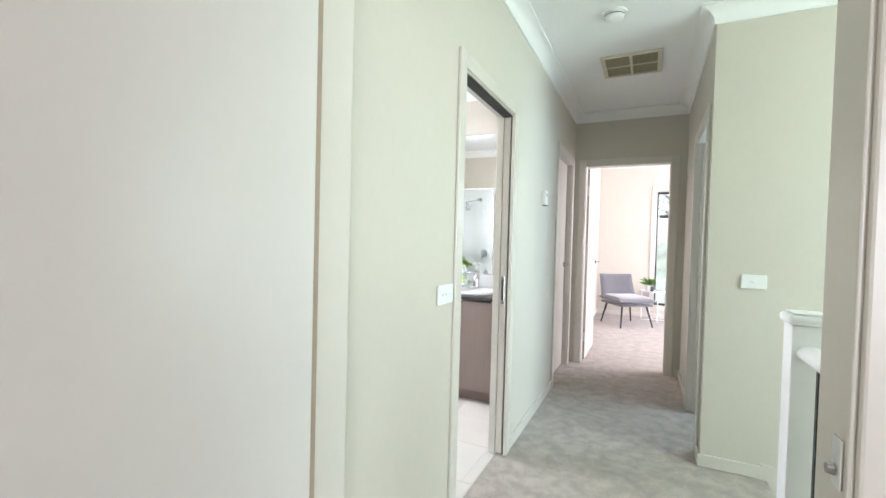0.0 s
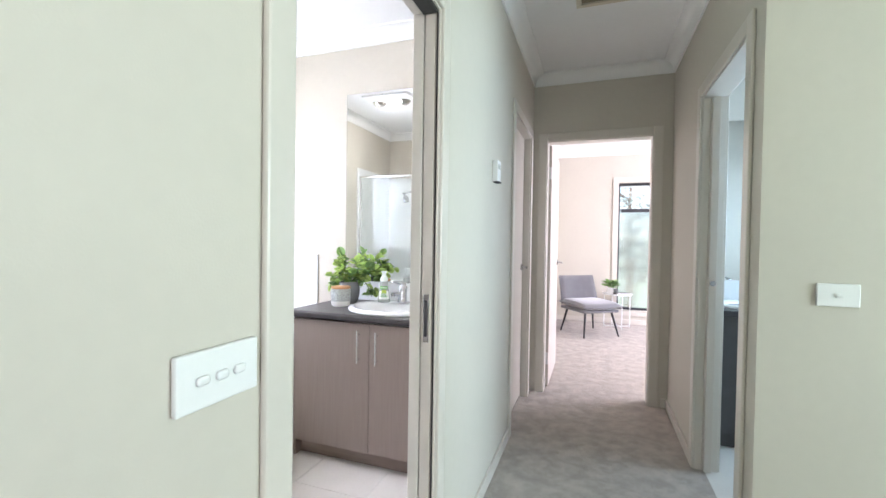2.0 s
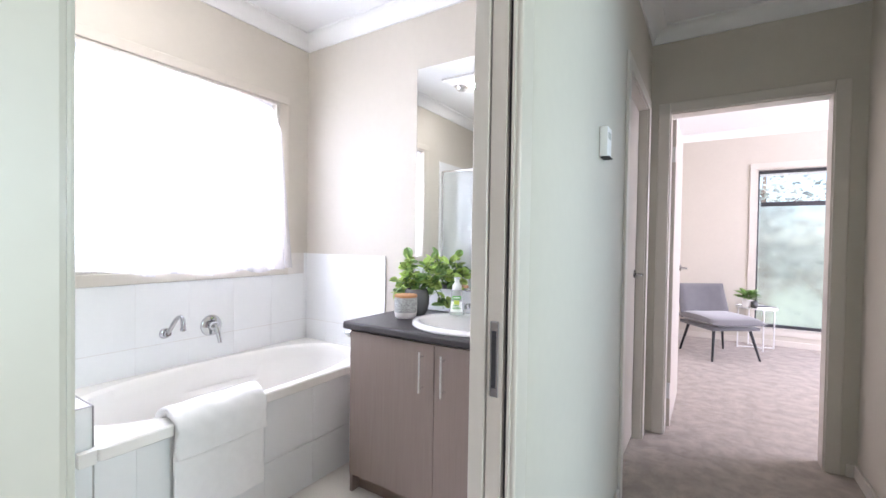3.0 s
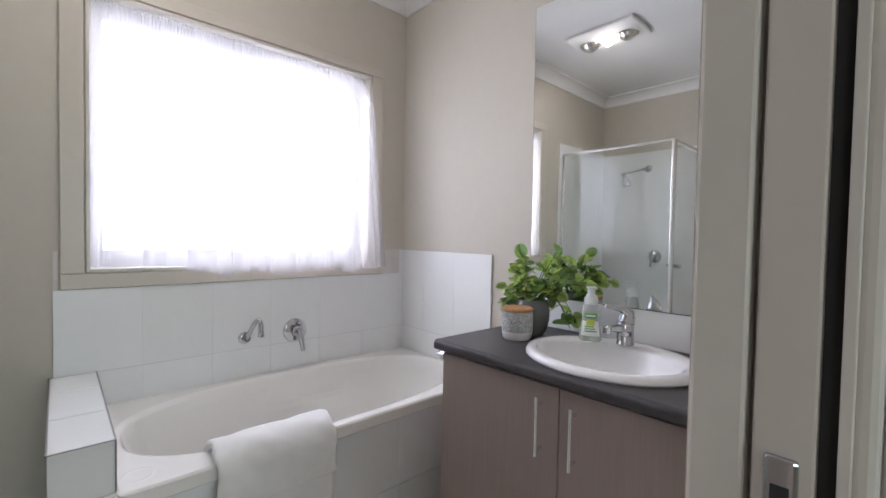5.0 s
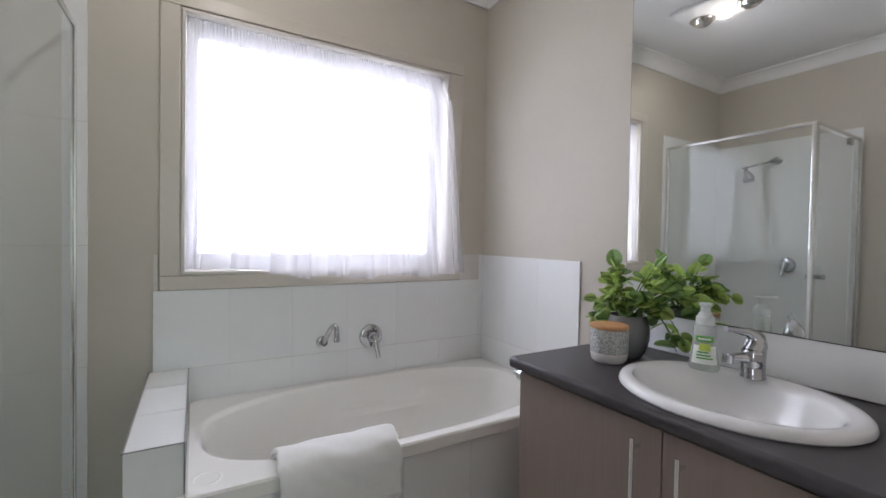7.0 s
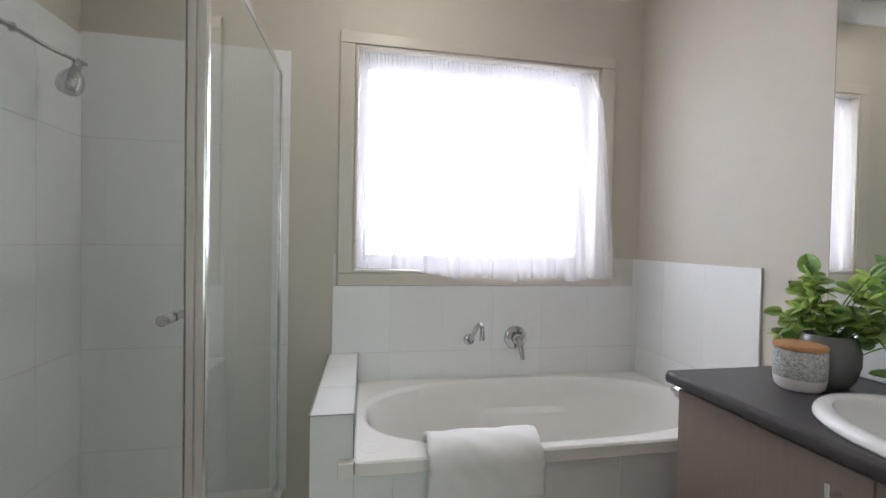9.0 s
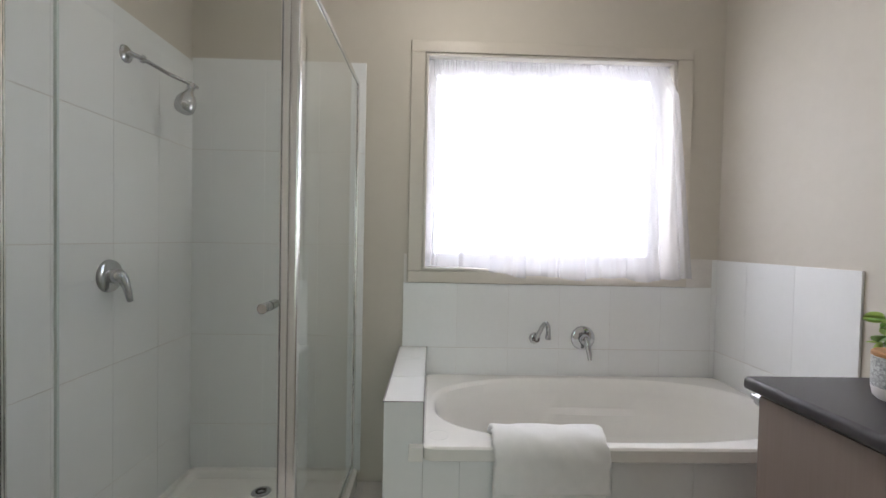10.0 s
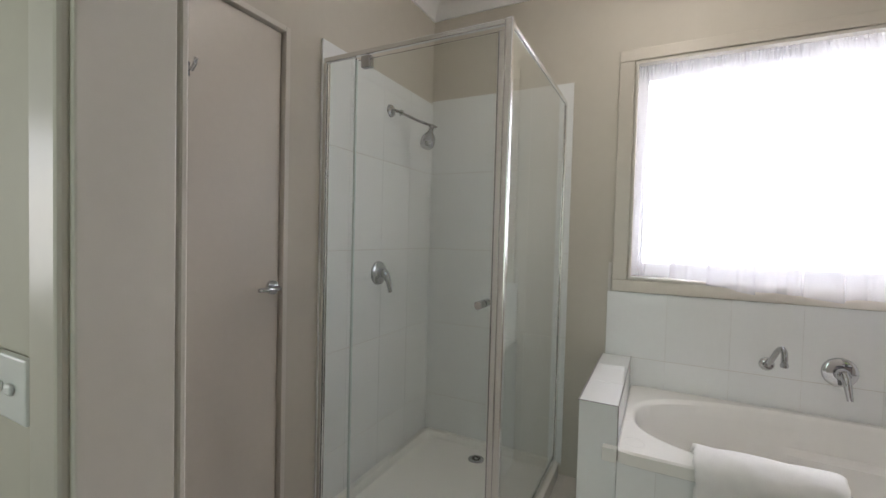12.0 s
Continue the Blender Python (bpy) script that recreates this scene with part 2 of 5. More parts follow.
def grain_material(name, base, dark, stretch, rough):
    """Wood-look laminate with long upright grain."""
    m = bpy.data.materials.new(name)
    m.use_nodes = True
    t = m.node_tree
    b = t.nodes["Principled BSDF"]
    co = t.nodes.new("ShaderNodeTexCoord")
    mp = t.nodes.new("ShaderNodeMapping")
    mp.inputs["Scale"].default_value = stretch
    t.links.new(co.outputs["Object"], mp.inputs["Vector"])
    n1 = t.nodes.new("ShaderNodeTexNoise")
    n1.inputs["Scale"].default_value, n1.inputs["Detail"].default_value, n1.inputs["Distortion"].default_value = 5.0, 8.0, 0.4
    t.links.new(mp.outputs["Vector"], n1.inputs["Vector"])
    ramp = t.nodes.new("ShaderNodeValToRGB")
    ramp.color_ramp.elements[0].position, ramp.color_ramp.elements[1].position = 0.3, 0.72
    ramp.color_ramp.elements[0].color, ramp.color_ramp.elements[1].color = (*dark, 1), (*base, 1)
    t.links.new(n1.outputs["Fac"], ramp.inputs["Fac"])
    t.links.new(ramp.outputs["Color"], b.inputs["Base Color"])
    b.inputs["Roughness"].default_value = rough
    bp = t.nodes.new("ShaderNodeBump")
    bp.inputs["Strength"].default_value, bp.inputs["Distance"].default_value = 0.1, 0.001
    t.links.new(n1.outputs["Fac"], bp.inputs["Height"])
    t.links.new(bp.outputs["Normal"], b.inputs["Normal"])
    return m


def thin_material(name, base, amount, clear=0.0, rough=0.9, bump=0.0, bump_scale=400.0):
    """Cloth or leaf that lets light through."""
    m = bpy.data.materials.new(name)
    m.use_nodes = True
    t = m.node_tree
    t.nodes.remove(t.nodes["Principled BSDF"])
    out = t.nodes["Material Output"]
    co = t.nodes.new("ShaderNodeTexCoord")
    n1 = t.nodes.new("ShaderNodeTexNoise")
    n1.inputs["Scale"].default_value, n1.inputs["Detail"].default_value = bump_scale, 3.0
    t.links.new(co.outputs["Object"], n1.inputs["Vector"])
    info = t.nodes.new("ShaderNodeObjectInfo")
    ramp = t.nodes.new("ShaderNodeValToRGB")
    ramp.color_ramp.elements[0].color = (*[c * 0.85 for c in base], 1)
    ramp.color_ramp.elements[1].color = (*[min(1, c * 1.15) for c in base], 1)
    t.links.new(n1.outputs["Fac"], ramp.inputs["Fac"])
    pb = t.nodes.new("ShaderNodeBsdfPrincipled")
    pb.inputs["Roughness"].default_value = rough
    t.links.new(ramp.outputs["Color"], pb.inputs["Base Color"])
    tr = t.nodes.new("ShaderNodeBsdfTranslucent")
    t.links.new(ramp.outputs["Color"], tr.inputs["Color"])
    mx = t.nodes.new("ShaderNodeMixShader")
    mx.inputs["Fac"].default_value = amount
    t.links.new(pb.outputs["BSDF"], mx.inputs[1])
    t.links.new(tr.outputs["BSDF"], mx.inputs[2])
    last = mx.outputs["Shader"]
    if clear:
        tp = t.nodes.new("ShaderNodeBsdfTransparent")
        m2 = t.nodes.new("ShaderNodeMixShader")
        m2.inputs["Fac"].default_value = clear
        t.links.new(last, m2.inputs[1])
        t.links.new(tp.outputs["BSDF"], m2.inputs[2])
        last = m2.outputs["Shader"]
    t.links.new(last, out.inputs["Surface"])
    return m


def glow_material(name, colour, strength):
    m = bpy.data.materials.new(name)
    m.use_nodes = True
    b = m.node_tree.nodes["Principled BSDF"]
    b.inputs["Base Color"].default_value = (0.9, 0.9, 0.88, 1)
    b.inputs["Emission Color"].default_value = (*colour, 1)
    b.inputs["Emission Strength"].default_value = strength
    return m


CARPET = carpet_material()
LAMINATE = grain_material("taupe_wood_laminate", (0.262, 0.205, 0.178), (0.238, 0.184, 0.158), (22, 22, 0.9), 0.42)
LAMINATE_KICK = grain_material("taupe_kick_laminate", (0.24, 0.18, 0.15), (0.2, 0.145, 0.12), (0.9, 14, 14), 0.45)
SHEER = thin_material("sheer_voile", (0.85, 0.84, 0.865), 0.10, 0.42)
TOWEL = material("cotton_terry", (0.90, 0.895, 0.875), 1.0, var=0.03, scale=30.0, bump=1.0, bump_scale=420, spec=0.1)
LEAF = thin_material("green_leaf", (0.48, 0.68, 0.15), 0.45, 0.0, 0.40, bump_scale=60)
LEAF_DARK = thin_material("dark_green_leaf", (0.20, 0.38, 0.09), 0.36, 0.0, 0.40, bump_scale=60)


def add_veins(m, pale):
    """A fine pale net of veins over a leaf."""
    t = m.node_tree
    co = next(n for n in t.nodes if n.type == "TEX_COORD")
    ramp = next(n for n in t.nodes if n.type == "VALTORGB")
    vo = t.nodes.new("ShaderNodeTexVoronoi")
    vo.feature = "DISTANCE_TO_EDGE"
    vo.inputs["Scale"].default_value = 170.0
    t.links.new(co.outputs["Object"], vo.inputs["Vector"])
    mr = t.nodes.new("ShaderNodeMapRange")
    mr.inputs["From Min"].default_value, mr.inputs["From Max"].default_value = 0.02, 0.16
    mr.inputs["To Min"].default_value, mr.inputs["To Max"].default_value = 0.55, 0.0
    t.links.new(vo.outputs["Distance"], mr.inputs["Value"])
    mx = t.nodes.new("ShaderNodeMix")
    mx.data_type = "RGBA"
    t.links.new(mr.outputs["Result"], mx.inputs[0])
    t.links.new(ramp.outputs["Color"], mx.inputs[6])
    mx.inputs[7].default_value = (*pale, 1)
    hue = t.nodes.new("ShaderNodeHueSaturation")
    info = next(n for n in t.nodes if n.type == "OBJECT_INFO")
    vr = t.nodes.new("ShaderNodeMapRange")
    vr.inputs["To Min"].default_value, vr.inputs["To Max"].default_value = 0.65, 1.15
    t.links.new(info.outputs["Random"], vr.inputs["Value"])
    t.links.new(vr.outputs["Result"], hue.inputs["Value"])
    t.links.new(mx.outputs[2], hue.inputs["Color"])
    for n in t.nodes:
        if n.type == "BSDF_PRINCIPLED":
            t.links.new(hue.outputs["Color"], n.inputs["Base Color"])
        if n.type == "BSDF_TRANSLUCENT":
            t.links.new(hue.outputs["Color"], n.inputs["Color"])


add_veins(LEAF, (0.62, 0.72, 0.30))
add_veins(LEAF_DARK, (0.42, 0.55, 0.22))
STEM = material("plant_stem", (0.12, 0.2, 0.05), 0.6, var=0.15, scale=30.0)
POT = material("grey_glazed_pot", (0.16, 0.165, 0.165), 0.22, var=0.08, scale=10.0)
BAMBOO = grain_material("bamboo_lid", (0.55, 0.30, 0.13), (0.40, 0.19, 0.07), (3, 60, 60), 0.45)
TERRAZZO = material("grey_speckled_ceramic", (0.42, 0.44, 0.43), 0.4, var=0.75, scale=190.0)
CERAMIC = material("white_ceramic", (0.82, 0.80, 0.77), 0.35, var=0.02, scale=10.0)
BOTTLE = thin_material("milky_bottle_plastic", (0.86, 0.92, 0.86), 0.30, 0.62, 0.15)
PUMP = thin_material("milky_pump_plastic", (0.84, 0.87, 0.84), 0.35, 0.12, 0.25)
SOAP = glass_material("pale_soap", (0.80, 0.95, 0.74), 0.05)
LABEL_GREEN = material("green_label_print", (0.10, 0.36, 0.05), 0.4, var=0.05, scale=30.0)
LABEL_LIME = material("lime_label_print", (0.50, 0.62, 0.08), 0.4, var=0.1, scale=60.0)
LABEL_WHITE = material("white_label_print", (0.78, 0.80, 0.76), 0.4, var=0.03, scale=30.0)
VELVET = material("grey_velvet", (0.115, 0.112, 0.118), 0.85, var=0.14, scale=14.0, bump=0.2, bump_scale=300)
VELVET.node_tree.nodes["Principled BSDF"].inputs["Sheen Weight"].default_value = 0.6
WHITE_METAL = material("white_powder_coat", (0.80, 0.80, 0.79), 0.35, var=0.02, scale=20.0)
WINDOW_METAL = material("grey_window_aluminium", (0.62, 0.62, 0.64), 0.4, 0.1, var=0.04, scale=20.0)
LCD = material("lcd_grey", (0.38, 0.41, 0.37), 0.3, var=0.03, scale=40.0)
VENT = material("aged_cream_vent", (0.62, 0.57, 0.45), 0.5, var=0.05, scale=12.0)
VENT_SLAT = material("shaded_cream_mesh", (0.36, 0.32, 0.22), 0.6, var=0.1, scale=40.0)
VENT_PAD = material("vent_filter", (0.20, 0.18, 0.12), 0.9, var=0.25, scale=120.0)
TREE_LEAF = thin_material("tree_leaf", (0.46, 0.49, 0.43), 0.4, 0.0, 0.6, bump_scale=5)
BARK = material("bark", (0.22, 0.17, 0.13), 0.9, var=0.3, scale=8.0, bump=0.6, bump_scale=30)
GRASS = material("lawn", (0.33, 0.36, 0.24), 0.9, var=0.3, scale=2.0)
BULB = glow_material("lit_bulb", (1.0, 0.93, 0.80), 370.0)
REFLECTOR = material("heat_lamp_glass", (0.8, 0.78, 0.74), 0.12, 1.0, var=0.1, scale=30.0)

# ---- the large structure ----
CZ = 2.57      # ceiling
HX = -0.40     # hall wall, hall face
BX = -0.50     # hall wall, bathroom face
WX = -2.41     # window wall
VY = 3.745     # vanity wall
SY = 1.185     # shower wall
EY = 4.81      # end of hall
RX = 0.62      # hall wall on the other side
BZ = 2.66      # bedroom ceiling
LOW = -2.75    # floor below the stairs

setting("wall_hall_west", wall_mesh("x", BX, HX, 1.07, EY, 0, CZ, [(1.865, 2.605, 0, 1.985), (3.93, 4.66, 0, 2.05)]), WALL, "smooth beige painted wall along the hall", "wall")
setting("wall_bath_window", wall_mesh("x", WX - 0.15, WX, 0.9, 4.1, 0, CZ, [(2.290, 3.500, 1.040, 2.075)]), WALL, "beige painted bathroom wall round a wide window", "wall")
setting("wall_bath_vanity", wall_mesh("y", VY, VY + 0.11, WX, BX, 0, CZ), WALL, "beige painted wall behind the vanity mirror", "wall")
setting("wall_bath_shower", wall_mesh("y", SY - 0.11, SY, WX, BX, 0, CZ, [(-1.322, -0.58, 0, 1.97)]), WALL, "beige painted wall beside the shower with a closed door", "wall")
setting("wall_hall_end", wall_mesh("y", EY, EY + 0.11, -0.62, 3.1, 0, CZ, [(-0.30, 0.50, 0, 2.05)]), WALL, "beige wall at the end of the hall", "wall")
setting("wall_hall_east", wall_mesh("x", RX, RX + 0.11, 3.03, EY, 0, CZ, [(3.175, 3.93, 0, 2.03)]), WALL, "beige painted hall wall with a narrow doorway", "wall")
setting("wall_stair", wall_mesh("y", 3.03, 3.14, RX + 0.11, 3.2, LOW, CZ), WALL, "pale beige wall above the stairs", "wall")
# unseen wall, opened where the stairwell lamp is added
setting("wall_stair_east", wall_mesh("x", 3.2, 3.31, 0.96, 4.81, LOW, CZ, [(1.1, 2.9, 0.35, 2.25)]), WALL, "unseen wall closing the stairwell, opened for an added lamp", "wall")
setting("wall_bedroom_west", wall_mesh("x", -0.62, -0.50, EY + 0.11, 8.3, 0, BZ), WALL, "pale beige bedroom side wall", "wall")
setting("wall_bedroom_window", wall_mesh("y", 8.3, 8.45, -0.62, 3.1, 0, BZ, [(0.413, 2.1, 0.197, 2.164)]), WALL, "pale beige bedroom wall round a tall window", "wall")
# unseen wall; its opening is made up to let the side lamp in
setting("wall_bedroom_east", wall_mesh("x", 3.1, 3.22, EY + 0.11, 8.3, 0, BZ, [(5.55, 7.65, 0.5, 2.3)]), WALL, "unseen wall closing the bedroom, opened for an added lamp", "wall")
# the opening here is assumed, for the added cool lamp
setting("wall_ensuite_east", wall_mesh("x", 2.0, 2.1, 3.14, EY, 0, CZ, [(3.6, 4.4, 1.05, 2.0)]), WALL, "wall closing the small washroom, opened for an added lamp", "wall")
setting("wall_front", wall_mesh("y", 0.96, 1.07, BX, 3.2, 0, CZ, [(-0.365, 0.582, 0, 2.05)]), WALL, "beige wall round the first doorway", "wall")
setting("wall_front_low", wall_mesh("y", 0.96, 1.07, 0.765, 3.2, LOW, -0.25), WALL, "plain wall below the landing", "wall")
setting("wall_room_west", wall_mesh("x", BX, HX, -3.1, 0.96, 0, CZ), WALL, "plain side wall of the first room", "wall")
setting("wall_room_east", wall_mesh("x", 2.8, 2.91, -3.1, 0.96, 0, CZ), WALL, "plain side wall of the first room", "wall")
# unseen wall; the opening is placed to suit the added lamp
setting("wall_room_south", wall_mesh("y", -3.21, -3.1, BX, 2.91, 0, CZ, [(1.1, 2.7, 0.6, 2.2)]), WALL, "unseen wall behind the first room, opened for an added lamp", "wall")

bm = bmesh.new()
box(bm, -2.56, -3.3, CZ, 3.4, EY + 0.11, CZ + 0.21)
box(bm, -0.8, EY + 0.11, BZ, 3.4, 8.5, BZ + 0.12)
setting("ceiling", bm, CEIL, "flat white painted plaster ceiling", "ceiling")

# floors: carpet in hall and rooms, tiles in the bathroom
setting("floor_hall", bx(BX + 0.05, 1.04, -0.25, RX + 0.05, EY, 0.0), CARPET, "greyish beige cut-pile carpet with footmarks", "floor")
setting("floor_landing", bx(RX + 0.05, 1.04, -0.25, 0.765, 3.03, 0.0), CARPET, "greyish beige carpet at the landing edge", "floor")
setting("floor_stair_head", bx(0.765, 1.93, -0.25, 0.93, 3.03, 0.0), CARPET, "greyish beige carpet at the stair head", "floor")
setting("floor_room", bx(BX + 0.05, -3.1, -0.25, 2.8, 1.04, 0.0), CARPET, "greyish beige carpet of the first room", "floor")
setting("floor_bedroom", bx(-0.62, EY, -0.25, 3.1, 8.4, 0.0), CARPET, "greyish beige carpet of the bedroom", "floor")
setting("floor_bath_base", bx(WX - 0.1, 1.0, -0.25, BX + 0.05, 3.9, -0.0025), GROUT, "beige grout bed of the bathroom floor", "floor")
setting("floor_washroom", bx(RX + 0.05, 3.03, -0.25, 2.05, 4.81, -0.002), FLOOR_TILE, "pale tiled washroom floor", "floor")
setting("floor_below", bx(0.7, 0.8, LOW - 0.1, 3.3, 3.1, LOW), CARPET, "carpeted floor below the stairs", "floor")


def cornice(name, runs, label, CZ=CZ):
    """Coved cornice along wall lines. Each run: start, end, inward normal, both at ceiling height."""
    bm = bmesh.new()
    prof = [(0.0, -0.085), (0.012, -0.085)] + [(0.012 + 0.066 * (1 - math.cos(a)), -0.078 + 0.066 * math.sin(a)) for a in [radians(d) for d in range(0, 91, 15)]] + [(0.085, -0.012), (0.085, 0.0)]
    for (ax, ay), (bx_, by), (nx, ny), ta, tb in runs:
        dx, dy = bx_ - ax, by - ay
        ln = math.hypot(dx, dy)
        dx, dy = dx / ln, dy / ln
        rings = []
        for (px, py), mitre in (((ax, ay), -ta), ((bx_, by), tb)):
            rings.append([bm.verts.new((px + nx * o + dx * mitre * o, py + ny * o + dy * mitre * o, CZ + z)) for o, z in prof])
        for i in range(len(prof) - 1):
            bm.faces.new((rings[0][i], rings[1][i], rings[1][i + 1], rings[0][i + 1]))
    return setting(name, bm, CORNICE, label, "cornice", smooth=True)


cornice("cornice_bath", [
    ((WX, SY), (WX, VY), (1, 0), -1, -1), ((WX, VY), (BX, VY), (0, -1), -1, -1),
    ((BX, VY), (BX, SY), (-1, 0), -1, -1), ((BX, SY), (WX, SY), (0, 1), -1, -1)], "white coved plaster cornice round the bathroom")
cornice("cornice_hall", [
    ((HX, 1.07), (HX, EY), (1, 0), -1, -1), ((HX, EY), (RX, EY), (0, -1), -1, -1),
    ((RX, EY), (RX, 3.03), (-1, 0), -1, 1), ((RX, 3.03), (3.2, 3.03), (0, -1), 1, -1), ((3.2, 1.07), (HX, 1.07), (0, 1), -1, -1)], "white coved plaster cornice along the hall")
cornice("cornice_bedroom", [
    ((-0.50, EY + 0.11), (-0.50, 8.3), (1, 0), -1, -1), ((-0.50, 8.3), (3.1, 8.3), (0, -1), -1, -1)], "white coved cornice in the bedroom", BZ)


def skirting(name, runs, mat=TRIM, h=0.07):
    """Skirting boards: each run start, end, inward normal."""
    bm = bmesh.new()
    for (ax, ay), (bx_, by), (nx, ny) in runs:
        x0, x1 = sorted((ax, bx_)) if nx == 0 else sorted((ax, ax + nx * 0.013))
        y0, y1 = sorted((ay, by)) if ny == 0 else sorted((ay, ay + ny * 0.013))
        box(bm, x0, y0, 0.001, x1, y1, h, r=0.003, seg=2)
    return setting(name, bm, mat, "painted skirting board along the carpet", "baseboard")


skirting("baseboard_hall", [((HX, 1.085), (HX, 1.805), (1, 0)), ((HX, 2.665), (HX, 3.87), (1, 0)), ((RX, 3.03), (RX, 3.21), (-1, 0)), ((RX, 3.99), (RX, EY), (-1, 0)),
                             ((0.575, EY), (RX, EY), (0, -1)), ((RX - 0.013, 3.03), (0.90, 3.03), (0, -1)), ((0.65, 1.07), (0.74, 1.07), (0, 1))])
skirting("baseboard_bedroom", [((-0.50, 4.93), (-0.50, 8.28), (1, 0)), ((-0.50, 8.3), (3.0, 8.3), (0, -1))])


def doorway(name, axis, a0, a1, u0, u1, head, label, sides=(True, True), w=0.065, t=0.014, slot=None):
    """Jamb linings and architraves of an opening through a wall a0..a1 thick across axis, clear from u0 to u1."""
    top = thing(name, label, "door frame", kind="structure")

    def put(pname, a, b, c, d, z0, z1, r=0.003):
        if axis == "x":
            part(pname, bx(a, c, z0, b, d, z1, r=r), TRIM, top)
        else:
            part(pname, bx(c, a, z0, d, b, z1, r=r), TRIM, top)

    j = 0.019
    for lo, hi, key in ((u0 - 0.001, u0 + j, 0), (u1 - j, u1 + 0.001, 1)):
        if slot == key:
            put("jamb", a0 + 0.006, a0 + 0.044, lo, hi, 0, head)
            put("jamb", a1 - 0.005, a1 + 0.002, lo, hi, 0, head, 0.001)
        else:
            put("jamb", a0 - 0.002, a1 + 0.002, lo, hi, 0, head)
    if slot is None:
        put("head_jamb", a0 - 0.002, a1 + 0.002, u0 + j, u1 - j, head - j, head + 0.001)
    else:
        put("head_jamb", a0 + 0.006, a0 + 0.044, u0 + j, u1 - j, head - j, head + 0.001)
        put("head_jamb", a1 - 0.005, a1 + 0.002, u0 + j, u1 - j, head - j, head + 0.001, 0.001)
    for on, lo, hi in ((sides[0], a0 - t, a0), (sides[1], a1, a1 + t)):
        if on:
            put("architrave", lo, hi, u0 - w + 0.012, u0 + 0.012, 0, head + w - 0.012, 0.005)
            put("architrave", lo, hi, u1 - 0.012, u1 + w - 0.012, 0, head + w - 0.012, 0.005)
            put("architrave", lo, hi, u0 + 0.0125, u1 - 0.0125, head - 0.012, head + w - 0.012, 0.005)
    return top


doorway("door_frame_1", "x", BX, HX, 1.865, 2.605, 1.985, "cream painted frame of the bathroom sliding door", sides=(False, True), slot=1)
doorway("door_frame_2", "x", BX, HX, 3.93, 4.66, 2.05, "cream painted frame of a closed hall door")
doorway("door_frame_3", "y", EY, EY + 0.11, -0.30, 0.50, 2.05, "cream painted frame of the bedroom doorway")
doorway("door_frame_4", "x", RX, RX + 0.11, 3.175, 3.93, 2.03, "cream painted frame of the washroom doorway")
doorway("door_frame_5", "y", 0.96, 1.07, -0.365, 0.582, 2.05, "cream painted frame of the first doorway")
doorway("door_frame_6", "y", SY - 0.11, SY, -1.322, -0.58, 1.97, "beige painted frame of the closed bathroom door", sides=(False, False))


def lever(parent, at, along, out, label="satin chrome lever handle"):
    """A round rose with a lever. along: way of the lever, out: away from the leaf."""
    at, along, out = Vector(at), Vector(along), Vector(out)
    handle = part("door_handle", rd(at, at + out * 0.010, 0.026, 0.025, 28), CHROME, parent, label, smooth=True)
    bm = bmesh.new()
    tube(bm, [at + out * 0.008, at + out * 0.034, at + out * 0.044 + along * 0.006, at + out * 0.048 + along * 0.028, at + out * 0.048 + along * 0.062, at + out * 0.044 + along * 0.092], [0.010, 0.009, 0.010, 0.010, 0.009, 0.007])
    part("lever", bm, CHROME, handle, smooth=True)


def hinge(parent, at, axis_to):
    bm = rd((at[0], at[1], at[2] - 0.05), (at[0], at[1], at[2] + 0.05), 0.006, n=12)
    box(bm, min(at[0], axis_to[0]), min(at[1], axis_to[1]) - 0.001, at[2] - 0.05, max(at[0], axis_to[0]), max(at[1], axis_to[1]) + 0.001, at[2] + 0.05)
    part("hinge", bm, SATIN, parent)


part("architrave", bx(BX - 0.020, 1.80, 0.0, BX - 0.001, 1.884, 2.03, r=0.012, seg=5), TRIM, bpy.data.objects["door_frame_1"])

# the sliding door, pushed back into the wall
slide = thing("sliding_door", "cream sliding door pushed into its wall pocket with a recessed pull", "door", (-0.4335, 2.615, 0))
part("leaf", bx(-0.018, -0.028, 0.012, 0.018, 0.06, 1.975, r=0.002), DOOR, slide)
pull = part("flush_pull", bx(-0.010, -0.0335, 0.885, 0.010, -0.0275, 1.045, r=0.0028, seg=3), CHROME, slide, "satin metal flush pull on the door edge")
# no hollow is cut: a flat dark plate draws the recess
part("pull_recess", bx(-0.0055, -0.0345, 0.905, 0.0055, -0.0325, 1.025, r=0.0008), FRAME_DARK, pull, "dark recess of the pull")
# near-black strip puts the pocket's shade into colour
part("pocket_gap", bx(-0.4172, 2.600, 0.0, -0.4055, 2.603, 1.97), DARKGAP, bpy.data.objects["door_frame_1"], "dark strip painting the shade of the pocket gap")
setting("door_track", bx(-0.4555, 1.89, 1.958, -0.4058, 2.58, 1.983), DARKGAP, "dark sliding door track in the door head", "trim")

# closed doors and open leaves
d = thing("bathroom_door", "closed flat beige door beside the shower with lever handle", "door", (-0.951, SY - 0.02, 0))
part("leaf", bx(-0.349, -0.036, 0.012, 0.349, 0.0, 1.948, r=0.0015), DOOR, d)
lever(d, (-0.320, 0.0, 1.022), (1, 0, 0), (0, 1, 0))
part("latch_plate", bx(-0.3505, -0.03, 0.98, -0.349, -0.004, 1.10), SATIN, d)
hk = part("robe_hook", bx(-0.009, 0.0, 1.675, 0.009, 0.006, 1.718, r=0.002), CHROME, d, "small chrome robe hook")
bm = bmesh.new()
